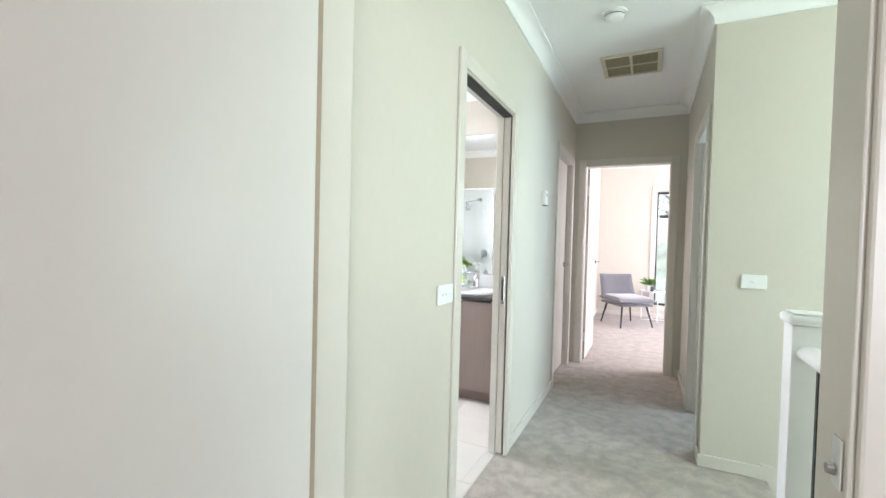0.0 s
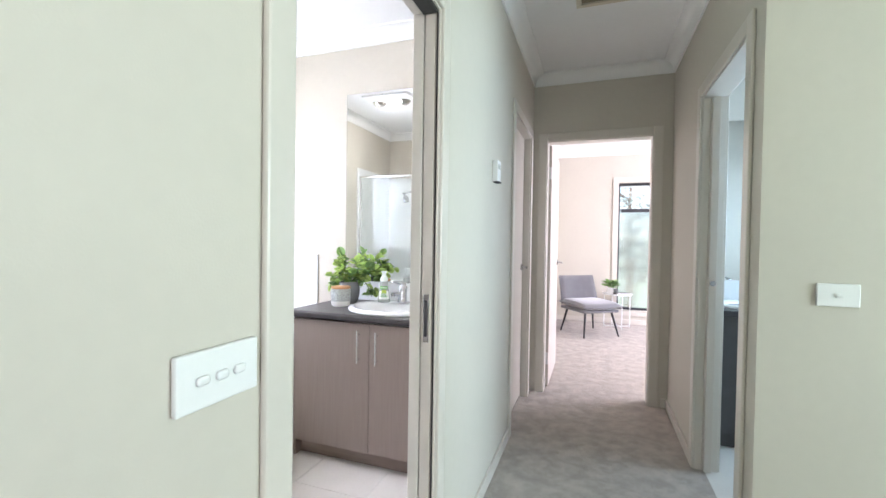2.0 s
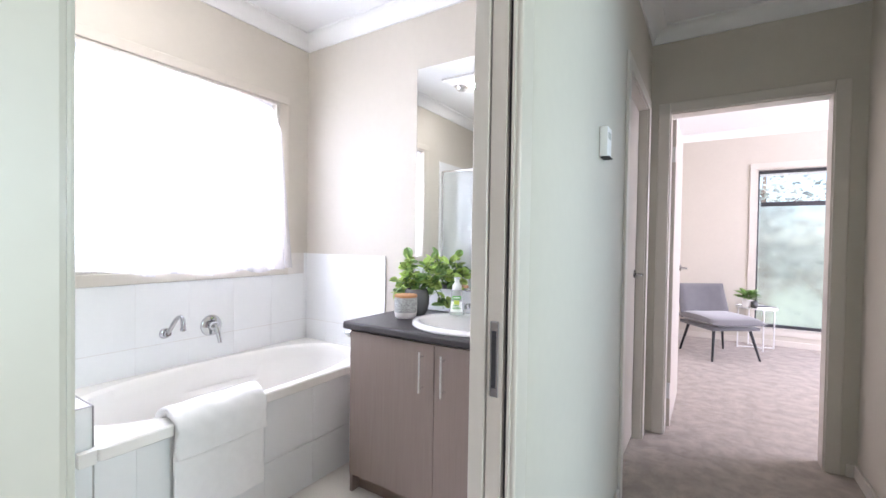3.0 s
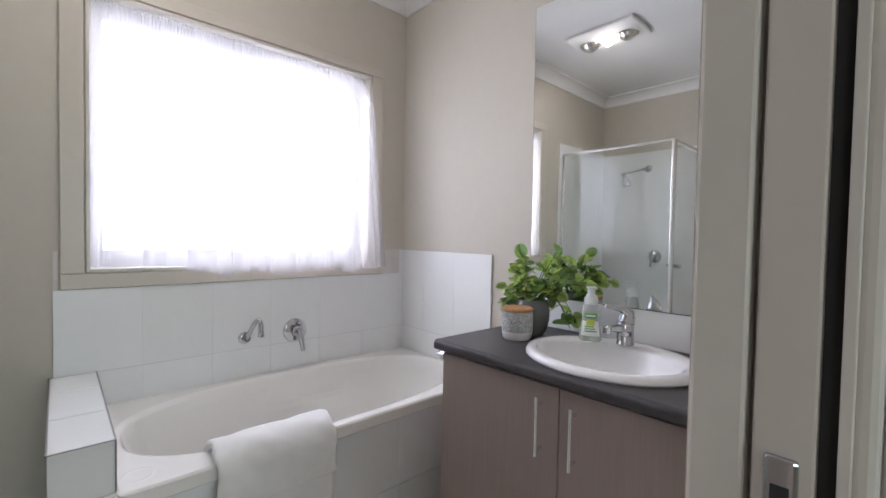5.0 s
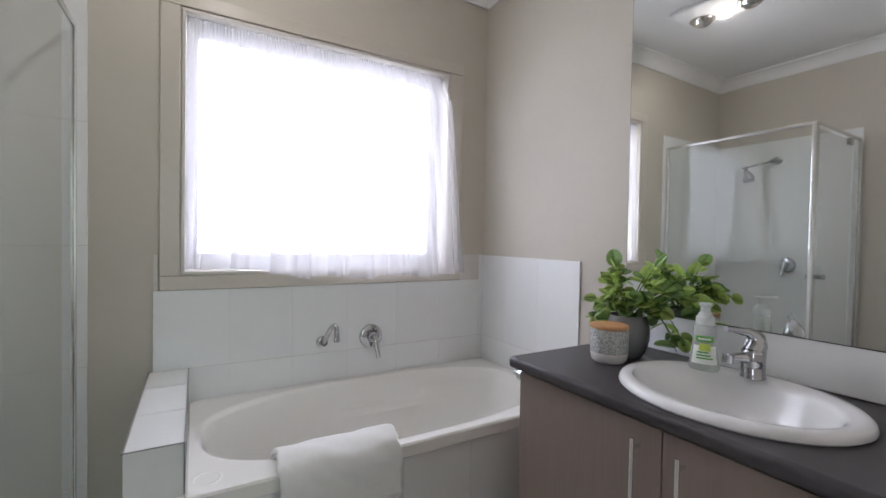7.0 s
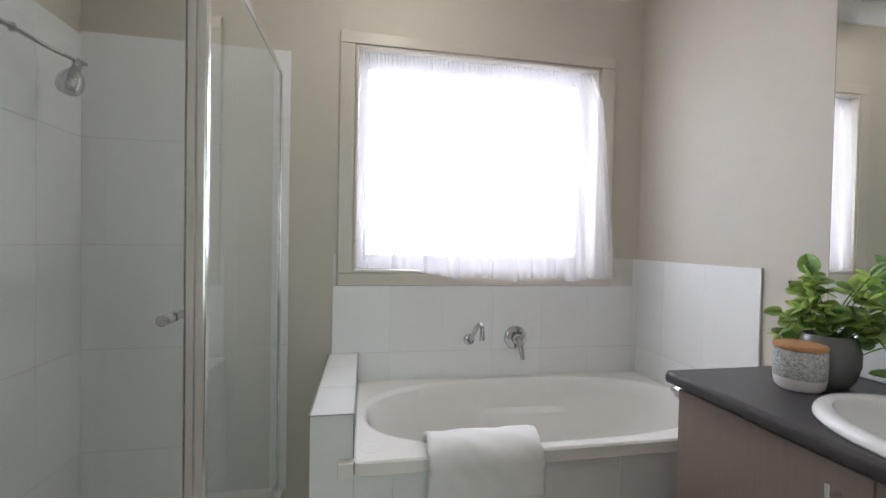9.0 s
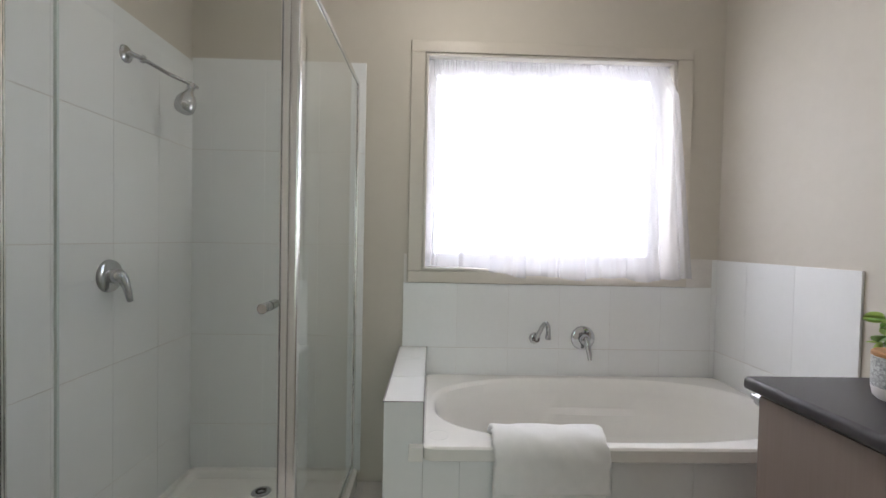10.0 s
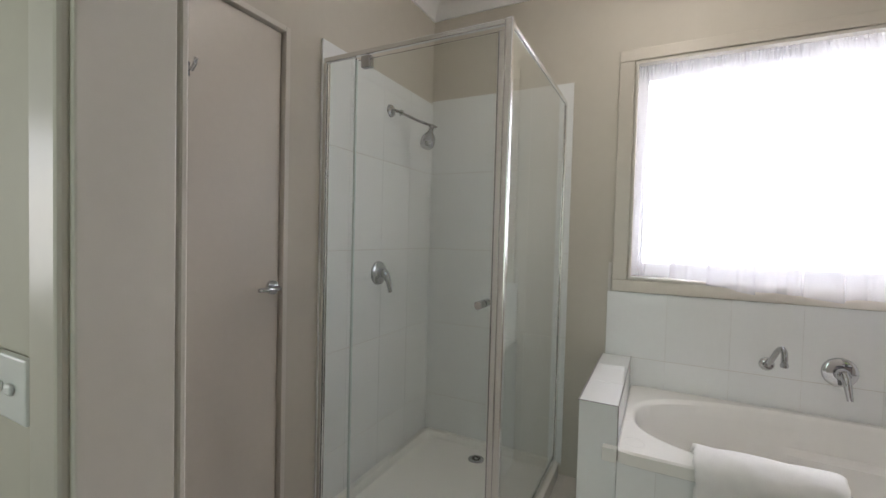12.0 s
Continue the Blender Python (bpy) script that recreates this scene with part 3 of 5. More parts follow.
tube(bm, [(0, 0.006, 1.70), (0, 0.03, 1.69), (0, 0.045, 1.705), (0, 0.048, 1.72)], 0.006)
part("hook_arm", bm, CHROME, hk, smooth=True)

d = thing("hall_door", "closed cream painted flush door with lever handle", "door", (-0.465, 4.295, 0))
part("leaf", bx(-0.018, -0.344, 0.012, 0.018, 0.344, 2.028, r=0.0015), DOOR, d)
lever(d, (0.018, 0.29, 1.03), (0, -1, 0), (1, 0, 0))

d = thing("bedroom_door", "open cream painted flush door against the bedroom wall", "door", (-0.278, EY + 0.115, 0))
part("leaf", bx(-0.018, 0.0, 0.012, 0.018, 0.76, 2.028, r=0.0015), DOOR, d)
lever(d, (0.018, 0.70, 1.03), (0, -1, 0), (1, 0, 0))
for z in (0.25, 1.80):
    hinge(d, (0.012, -0.006, z), (-0.006, -0.004))

d = thing("room_door", "open cream painted flush door folded back inside the first room", "door", (-0.352, 0.938, 0))
part("leaf", bx(-0.017, -0.85, 0.012, 0.017, 0.0, 2.028, r=0.0015), DOOR_PALE, d)
lever(d, (0.017, -0.78, 1.03), (0, 1, 0), (1, 0, 0))
# no seal here: a brown strip paints the shadow line of the gap
part("door_seal", bx(-0.368, 0.940, 0.0, -0.340, 0.9575, 2.045), GAP_SHADE, bpy.data.objects["door_frame_5"], "brown strip painting the shade in the hinge gap")
strike = thing("strike_plate", "satin metal strike plate set in the door jamb", "strike plate", (0.5625, 0.985, 0.962))
part("plate", bx(-0.003, -0.015, -0.034, 0.0, 0.015, 0.034, r=0.001), SATIN, strike, "satin metal plate")
part("lip", rd((-0.004, 0.004, -0.012), (-0.012, 0.004, -0.012), 0.009, 0.007), CHROME, strike)

# ---- bathroom: window, curtain ----
def bath_window():
    w = thing("window_1", "bathroom window with white frame and obscure glass", "window", (WX, 2.901, 1.563), kind="structure")
    y0, y1, z0, z1 = -0.611, 0.599, -0.523, 0.512
    t = 0.016
    for a in ((0.0, y0 - 0.072, z1 + 0.004, t, y1 + 0.081, z1 + 0.059), (0.0, y0 - 0.072, z0 - 0.060, t, y1 + 0.081, z0 - 0.004),
              (0.0, y0 - 0.072, z0 - 0.0035, t, y0 - 0.004, z1 + 0.0035), (0.0, y1 + 0.004, z0 - 0.0035, t, y1 + 0.081, z1 + 0.0035)):
        part("architrave", bx(*a, r=0.004), WINDOW_TRIM, w)
    part("window_sill", bx(-0.148, y0, z0 - 0.0005, 0.012, y1, z0 + 0.012, r=0.002), TRIM, w)
    for a in ((-0.148, y0, z1 - 0.012, 0.012, y1, z1), (-0.148, y0, z0 + 0.0125, 0.012, y0 + 0.012, z1 - 0.0125), (-0.148, y1 - 0.012, z0 + 0.0125, 0.012, y1, z1 - 0.0125)):
        part("reveal", bx(*a, r=0.001), TRIM, w)
    fa, fb, fc, fd = -0.556, 0.534, -0.443, 0.450
    for a in ((-0.120, y0 + 0.013, z0 + 0.013, -0.094, y1 - 0.013, fc), (-0.120, y0 + 0.013, fd, -0.094, y1 - 0.013, z1 - 0.013),
              (-0.120, y0 + 0.013, fc + 0.0005, -0.094, fa, fd - 0.0005), (-0.120, fb, fc + 0.0005, -0.094, y1 - 0.013, fd - 0.0005)):
        part("window_frame", bx(*a, r=0.003), WINDOW_METAL, w)
    g = part("pane", bx(-0.110, fa - 0.002, fc - 0.002, -0.105, fb + 0.002, fd + 0.002), OBSCURE_FINE, w)
    g.visible_shadow = False


bath_window()


def bath_curtain():
    """Sheer curtain gathered on a wire just inside the reveal; the hem swings wider at one end."""
    c = thing("sheer_curtain", "white sheer voile curtain gathered on a wire over the window", "curtain", (WX, 2.901, 1.563))
    rng = random.Random(4)
    nu, nv = 260, 34
    waves = [(k, rng.uniform(0, 6.3), a) for k, a in ((3.2, 0.005), (5.7, 0.006), (9.3, 0.007), (13.1, 0.007), (19.7, 0.006), (29.3, 0.004))]
    ys = (-0.597, 0.586)
    top, low = 0.489, -0.507
    bm = bmesh.new()
    grid = []
    for j in range(nv + 1):
        v = j / nv
        row = []
        for i in range(nu + 1):
            u = i / nu
            flare = 0.108 * max(0, u - 0.5) / 0.5 * max(0, v - 0.08) ** 0.85 - 0.014 * (1 - u) * v
            y = ys[0] + (ys[1] - ys[0]) * u + flare
            amp = 0.30 + 1.15 * v
            x = sum(a * amp * math.sin(k * 6.283 * (u + 0.018 * v * math.sin(3 * u + k)) + p) for k, p, a in waves)
            ends = max(0, 1 - u / 0.10) + max(0, 1 - (1 - u) / 0.16)
            y += (v ** 1.4 * (0.036 * math.sin(6.283 * 8.3 * u + 1.0) + 0.016 * math.sin(6.283 * 14.9 * u + 2.0)) * (0.6 + 0.4 * math.sin(5.0 * u + 0.6)) + min(1, 3 * v) * 0.016 * min(1, ends) * math.sin(6.283 * 16 * u)) * min(1, 14 * u, 14 * (1 - u))
            gather = max(0, 1 - v * 9)
            x += gather * 0.003 * math.sin(u * 6.283 * 95)
            free = 0 if u < 0.12 else min(1, (u - 0.12) / 0.45)
            start = 0.75 - 0.65 * free
            out = free ** 0.5 * min(1, max(0, v - start + 0.1) / (0.35 - 0.2 * free)) if free else 0
            x = -0.030 + x * (1 + 0.15 * math.sin(9 * u)) + 0.078 * out
            hang = min(1, max(0, (0.078 * out - 0.034) / 0.03))
            z = top + (low - 0.030 * hang - top) * v
            if v > 0.9:
                z += (v - 0.9) * 10 * (0.002 + 0.008 * math.sin(u * 6.283 * 4.3 + 1) * (0.3 + 0.7 * hang) + 0.005 * math.sin(u * 6.283 * 9 + 2) * hang - 0.012 * hang)
                if hang <= 0.02:
                    z = max(z, -0.5075)
            row.append(bm.verts.new((max(x, 0.021 if y > 0.602 or (hang > 0.02 and v > 0.85) else -0.062), y, z)))
        grid.append(row)
    for j in range(nv):
        for i in range(nu):
            bm.faces.new((grid[j][i], grid[j][i + 1], grid[j + 1][i + 1], grid[j + 1][i]))
    part("voile", bm, SHEER, c, "sheer white voile with soft upright folds", smooth=True)
    bm = bmesh.new()
    ruffle = []
    for i in range(nu * 2 + 1):
        u = i / (nu * 2)
        y = ys[0] + (ys[1] - ys[0]) * u
        x = -0.030 + 0.004 * math.sin(u * 6.283 * 95) + 0.002 * math.sin(u * 6.283 * 41)
        ruffle.append((bm.verts.new((x, y, top - 0.040)), bm.verts.new((x + 0.004 * math.sin(u * 6.283 * 57), y, top + 0.016 + 0.004 * math.sin(u * 6.283 * 33)))))
    for a, b in zip(ruffle, ruffle[1:]):
        bm.faces.new((a[0], b[0], b[1], a[1]))
    part("heading", bm, SHEER, c, "gathered ruffle heading", smooth=True)
    part("wire", rd((-0.034, -0.598, top), (-0.034, 0.586, top), 0.0022, n=8), SATIN, c)


bath_curtain()


# ---- bathroom: bath, hob ----
def superellipse(cx, cy, a, b, p, ang):
    c, s = math.cos(ang), math.sin(ang)
    return cx + a * math.copysign(abs(c) ** (2 / p), c), cy + b * math.copysign(abs(s) ** (2 / p), s)


def bathtub():
    t = thing("bathtub", "glossy off-white drop-in bathtub with rolled front lip", "bathtub")
    x0, x1, y0, y1, z = WX + 0.012, -1.672, 2.318, VY - 0.012, 0.538
    cx, cy = (x0 + x1) / 2, (y0 + y1) / 2
    n = 96
    bm = bmesh.new()
    rings = []

    def ring(f):
        rings.append([bm.verts.new(f(2 * math.pi * i / n)) for i in range(n)])

    hx, hy = (x1 - x0) / 2, (y1 - y0) / 2
    for inset, dz in ((0.004, -0.046), (0.0, -0.043), (0.0, -0.006), (0.006, 0.0), (0.013, 0.0005)):
        ring(lambda a, i=inset, d=dz: (*superellipse(cx, cy, hx - i, hy - i, 40, a), z + d))
    icx, icy = cx + 0.0, cy
    for ia, ib, p, dz, sh in ((0.327, 0.688, 2.6, 0.0005, 0), (0.321, 0.682, 2.6, 0.0, 0), (0.314, 0.674, 2.6, -0.004, 0), (0.307, 0.666, 2.5, -0.014, 0), (0.300, 0.652, 2.5, -0.06, 0.004), (0.290, 0.630, 2.5, -0.13, 0.012), (0.286, 0.620, 2.5, -0.15, 0.014), (0.270, 0.585, 2.6, -0.24, 0.03), (0.235, 0.51, 2.9, -0.33, 0.05), (0.20, 0.46, 3.0, -0.365, 0.06), (0.10, 0.28, 2.6, -0.375, 0.06)):
        ring(lambda a, ia=ia, ib=ib, p=p, dz=dz, sh=sh: (*superellipse(icx, icy - sh, ia, ib, p, a), z + dz))
        # moulded arm rests swell out of the long sides below the rim
        if dz <= -0.15:
            for v in rings[-1]:
                v.co.x -= math.copysign(0.034, v.co.x - icx) * max(0.0, 1 - ((v.co.y - icy - 0.08) / 0.30) ** 2) * min(1, abs(v.co.x - icx) / 0.2) * (1 if dz > -0.30 else 0.5)
    for a, b in zip(rings, rings[1:]):
        for i in range(n):
            bm.faces.new((a[i], a[(i + 1) % n], b[(i + 1) % n], b[i]))
    bm.faces.new(rings[-1])
    part("shell", bm, ACRYLIC, t, smooth=True)
    part("front_lip", bx(-1.7, 2.272, z - 0.047, x1, 2.3185, z - 0.0005, r=0.003), ACRYLIC, t)
    bm = lathe([(0.030, 0.0), (0.0335, 0.0007), (0.037, 0.0010), (0.0405, 0.0007), (0.044, 0.0)], 40, (-1.752, 2.368, z + 0.0004), 0.95, 0.92)
    part("soap_rest", bm, ACRYLIC, t, "shallow moulded soap rest in the rim", smooth=True)
    part("plug_waste", lathe([(0.0, 0.004), (0.022, 0.004), (0.027, 0.0)], 24, (cx, cy + 0.35, z - 0.374)), CHROME, t, "chrome plug waste", smooth=True)


bathtub()


def tap_spout():
    s = thing("bath_spout", "chrome wall-mounted bath spout on white tiles", "tap", (WX + 0.009, 2.842, 0.718))
    part("rose", lathe([(0.0, 0.011), (0.018, 0.011), (0.026, 0.006), (0.028, 0.0)], 28), CHROME, s, smooth=True)
    s.children[0].matrix_basis = pose(0, 0, 0, 0, 90, 0)
    bm = bmesh.new()
    tube(bm, [(0.004, 0, 0), (0.030, 0.001, 0.004), (0.044, 0.006, 0.026), (0.064, 0.020, 0.070), (0.074, 0.027, 0.084), (0.088, 0.033, 0.089), (0.100, 0.036, 0.081), (0.104, 0.037, 0.064), (0.105, 0.037, 0.030)], [0.0105, 0.0108, 0.0108, 0.0108, 0.0108, 0.0110, 0.0110, 0.0112, 0.0112], 18)
    part("outlet", bm, CHROME, s, smooth=True)
    part("nut", rd((0.010, 0, 0), (0.036, 0.001, 0.003), 0.0165, 0.0155, 8), CHROME, s)
    part("aerator", lathe([(0.0, 0.0), (0.0115, 0.0), (0.0135, 0.002), (0.0135, 0.014), (0.0115, 0.016)], 24, (0.105, 0.037, 0.018)), CHROME, s, smooth=True)


def tap_mixer(name, at, label, facing):
    m = thing(name, label, "tap", at)
    body = part("cover_plate", lathe([(0.0, 0.014), (0.045, 0.014), (0.056, 0.009), (0.059, 0.0)], 40), CHROME, m, smooth=True)
    hub = part("hub", lathe([(0.0, 0.052), (0.018, 0.050), (0.024, 0.042), (0.026, 0.014)], 28), CHROME, m, smooth=True)
    rot = pose(0, 0, 0, 0, 90, 0) if facing == "x" else pose(0, 0, 0, -90, 0, 0)
    body.matrix_basis = rot
    hub.matrix_basis = rot
    bm = bmesh.new()
    if facing == "x":
        pts = [(0.040, 0, 0.01), (0.048, 0.004, -0.01), (0.056, 0.010, -0.045), (0.061, 0.014, -0.075), (0.063, 0.016, -0.092)]
    else:
        pts = [(0, 0.040, 0.01), (-0.004, 0.048, -0.01), (-0.010, 0.056, -0.045), (-0.014, 0.061, -0.075), (-0.016, 0.063, -0.092)]
    tube(bm, pts, [0.015, 0.017, 0.013, 0.011, 0.010], 14)
    part("lever", bm, CHROME, m, smooth=True)
    return m


tap_spout()
tap_mixer("bath_mixer", (WX + 0.009, 3.078, 0.722), "round chrome bath mixer with lever on white tiles", "x")
tap_mixer("shower_mixer", (-1.889, SY + 0.009, 1.036), "round chrome shower mixer with lever on white tiles", "y")


def shower_rose():
    s = thing("wall_shower", "chrome shower head on an angled wall arm", "shower head", (-1.966, SY + 0.009, 1.846))
    r = part("rose", lathe([(0.0, 0.012), (0.018, 0.012), (0.030, 0.006), (0.032, 0.0)], 28), CHROME, s, smooth=True)
    r.matrix_basis = pose(0, 0, 0, -90, 0, 0)
    tip = Vector((-0.172, 0.156, -0.051))
    bm = bmesh.new()
    tube(bm, [(0, 0.0, 0), (0, 0.022, 0.0), (-0.012, 0.036, -0.003), (-0.030, 0.050, -0.009), tip * 0.6, tip], [0.010, 0.010, 0.0085, 0.0075, 0.0075, 0.0075], 14)
    part("arm", bm, CHROME, s, smooth=True)
    c = part("collar", lathe([(0.0, 0.014), (0.013, 0.014), (0.0155, 0.010), (0.0155, 0.0), (0.0, 0.0)], 24), CHROME, s, smooth=True)
    c.matrix_basis = aim((-0.020, 0.042, -0.006), tip, 0) @ pose(0, 0, 0, 0, 90, 0)
    part("end_cap", rd(tip, tip * 1.06, 0.0085, 0.005, 14), CHROME, s, smooth=True)
    j = part("swivel_joint", lathe([(0.0, 0.030), (0.009, 0.030), (0.010, 0.020), (0.0145, 0.014), (0.0155, 0.006), (0.012, -0.002), (0.016, -0.010), (0.0175, -0.018), (0.0, -0.020)], 24), CHROME, s, smooth=True)
    h = part("head", lathe([(0.0, -0.100), (0.028, -0.100), (0.031, -0.094), (0.036, -0.090), (0.0385, -0.076), (0.0385, -0.070), (0.037, -0.068), (0.0385, -0.066), (0.037, -0.050), (0.030, -0.032), (0.020, -0.020), (0.017, -0.014), (0.0, -0.014)], 32), CHROME, s, "rounded chrome head with a ringed rim", smooth=True)
    for ob in (j, h):
        ob.matrix_basis = Matrix.Translation(tip * 0.95 + Vector((0.006, -0.002, -0.022))) @ pose(0, 0, 0, -8, -14, 0)


shower_rose()


# ---- bathroom: shower enclosure ----
PX, PY = -1.495, 1.968   # corner post
SZ = 1.915               # top of screen


def shower_screen():
    s = thing("shower_screen", "framed clear glass corner shower screen with pivot door", "shower screen", (0, 0, 0))
    w = 0.02
    part("corner_post", bx(PX - 0.013, PY - 0.013, 0.075, PX + 0.013, PY + 0.013, SZ + 0.012, r=0.006, seg=3), BRIGHT, s)
    part("door_stop", bx(PX - 0.007, PY - 0.034, 0.085, PX + 0.007, PY - 0.0135, SZ - 0.02, r=0.003), BRIGHT, s)
    part("wall_channel", bx(WX + 0.009, PY - 0.012, 0.075, WX + 0.028, PY + 0.010, SZ - 0.01, r=0.003), BRIGHT, s)
    part("wall_channel", bx(PX - 0.016, SY + 0.009, 0.075, PX + 0.012, SY + 0.028, SZ - 0.01, r=0.003), BRIGHT, s)
    part("top_rail", bx(WX + 0.01, PY - 0.009, SZ - 0.008, PX - 0.0135, PY + 0.009, SZ + 0.010, r=0.003), BRIGHT, s)
    part("top_rail", bx(PX - 0.010, SY + 0.010, SZ - 0.008, PX + 0.010, PY - 0.0135, SZ + 0.010, r=0.003), BRIGHT, s)
    part("bottom_rail", bx(WX + 0.0365, PY - 0.013, 0.075, PX - 0.0135, PY + 0.013, 0.100, r=0.003), BRIGHT, s)
    part("bottom_rail", bx(PX - 0.014, SY + 0.0365, 0.075, PX + 0.012, PY - 0.0135, 0.090, r=0.003), BRIGHT, s)
    side = part("side_glass", bx(WX + 0.034, PY - 0.003, 0.104, PX - 0.012, PY + 0.003, SZ - 0.009), GLASS, s, "clear glass panel")
    fix = part("fixed_glass", bx(PX - 0.003, SY + 0.034, 0.093, PX + 0.003, SY + 0.165, SZ - 0.011), GLASS, s, "narrow clear glass strip")
    door = part("door_glass", bx(PX - 0.003, SY + 0.172, 0.098, PX + 0.003, PY - 0.036, SZ - 0.025, r=0.001), GLASS, s, "clear glass pivot door")
    for g in (side, fix, door):
        g.visible_shadow = False
    part("seal", bx(PX - 0.005, SY + 0.1635, 0.096, PX + 0.005, SY + 0.1735, SZ - 0.022, r=0.002), GLASS_EDGE, s, "greenish clear door seal")
    for z in (SZ - 0.060, 0.10):
        part("pivot_hinge", bx(PX - 0.014, SY + 0.200, z, PX + 0.016, SY + 0.243, z + 0.045, r=0.004), CHROME, door)
    for sgn in (-1, 1):
        prof = [(0.0, 0.046), (0.012, 0.046), (0.0135, 0.0445), (0.0135, 0.034), (0.0122, 0.033), (0.0135, 0.032), (0.0135, 0.022), (0.0122, 0.021), (0.0135, 0.020), (0.0135, 0.005), (0.0, 0.004)]
        k = part("knob", lathe(prof, 24), CHROME, door, "ringed chrome door knob", smooth=True)
        k.matrix_basis = pose(PX, 1.903, 1.003, 0, 90 * sgn, 0)
    part("door_edge", bx(PX - 0.009, PY - 0.0365, 0.098, PX + 0.009, PY - 0.0345, SZ - 0.025), BRIGHT, door, "slim bright strip on the door edge")


def shower_base():
    b = thing("shower_tray", "cream moulded shower tray with chrome drain", "shower tray")
    x0, x1, y0, y1 = WX + 0.006, PX + 0.03, SY + 0.006, PY + 0.03
    cx, cy, hx, hy = (x0 + x1) / 2, (y0 + y1) / 2, (x1 - x0) / 2, (y1 - y0) / 2
    bm = bmesh.new()
    n = 64
    rings = []
    for ins, z in ((0.0, 0.0), (0.0, 0.068), (0.006, 0.074), (0.035, 0.074), (0.042, 0.068), (0.055, 0.045), (0.09, 0.038), (0.3, 0.032)):
        rings.append([bm.verts.new((*superellipse(cx, cy, hx - ins, hy - ins, 30, 2 * math.pi * i / n), z)) for i in range(n)])
    for a, c in zip(rings, rings[1:]):
        for i in range(n):
            bm.faces.new((a[i], a[(i + 1) % n], c[(i + 1) % n], c[i]))
    bm.faces.new(rings[-1])
    part("tray", bm, ACRYLIC, b, smooth=True)
    dr = part("drain", lathe([(0.0, 0.004), (0.030, 0.005), (0.040, 0.003), (0.043, 0.0)], 32, (-2.263, 1.588, 0.037)), CHROME, b, "chrome drain", smooth=True)
    part("drain_slots", lathe([(0.012, 0.0056), (0.024, 0.0056)], 24, (-2.263, 1.588, 0.037)), DARKGAP, dr)


shower_screen()
shower_base()


# ---- bathroom: vanity and what stands on it ----
CT = 0.826   # top of the counter
VF = 3.252   # vanity front


def vanity():
    v = thing("vanity_cabinet", "taupe wood-grain vanity cabinet with two doors", "cabinet", (0, 0, 0))
    xl, xr, yb = -1.502, BX - 0.004, VY - 0.006
    part("side_panel", bx(xl, VF + 0.004, 0.0, xl + 0.016, yb, CT - 0.037, r=0.001), LAMINATE, v)
    part("side_panel", bx(xr - 0.016, VF + 0.004, 0.0, xr, yb, CT - 0.037, r=0.001), LAMINATE, v)
    part("kick_board", bx(xl + 0.0165, VF + 0.052, 0.0, xr - 0.0165, VF + 0.068, 0.092), LAMINATE_KICK, v)
    part("base_shelf", bx(xl + 0.0165, VF + 0.024, 0.095, xr - 0.0165, yb, 0.111), LAMINATE, v)
    mid = -1.013
    for a, b, hx in ((xl + 0.012, mid - 0.0015, -1.069), (mid + 0.0015, xr - 0.002, -0.962)):
        d = part("door", bx(a, VF - 0.014, 0.097, b, VF + 0.003, CT - 0.046, r=0.0012), LAMINATE, v, "flat taupe wood-grain door")
        bm = rd((hx, VF - 0.042, 0.577), (hx, VF - 0.042, 0.748), 0.0052, n=14)
        rod(bm, (hx, VF - 0.040, 0.595), (hx, VF - 0.013, 0.595), 0.0045, n=10)
        rod(bm, (hx, VF - 0.040, 0.725), (hx, VF - 0.013, 0.725), 0.0045, n=10)
        part("bar_handle", bm, BRIGHT, d, "brushed steel bar handle", smooth=True)


BASIN = (-0.988, 3.462)


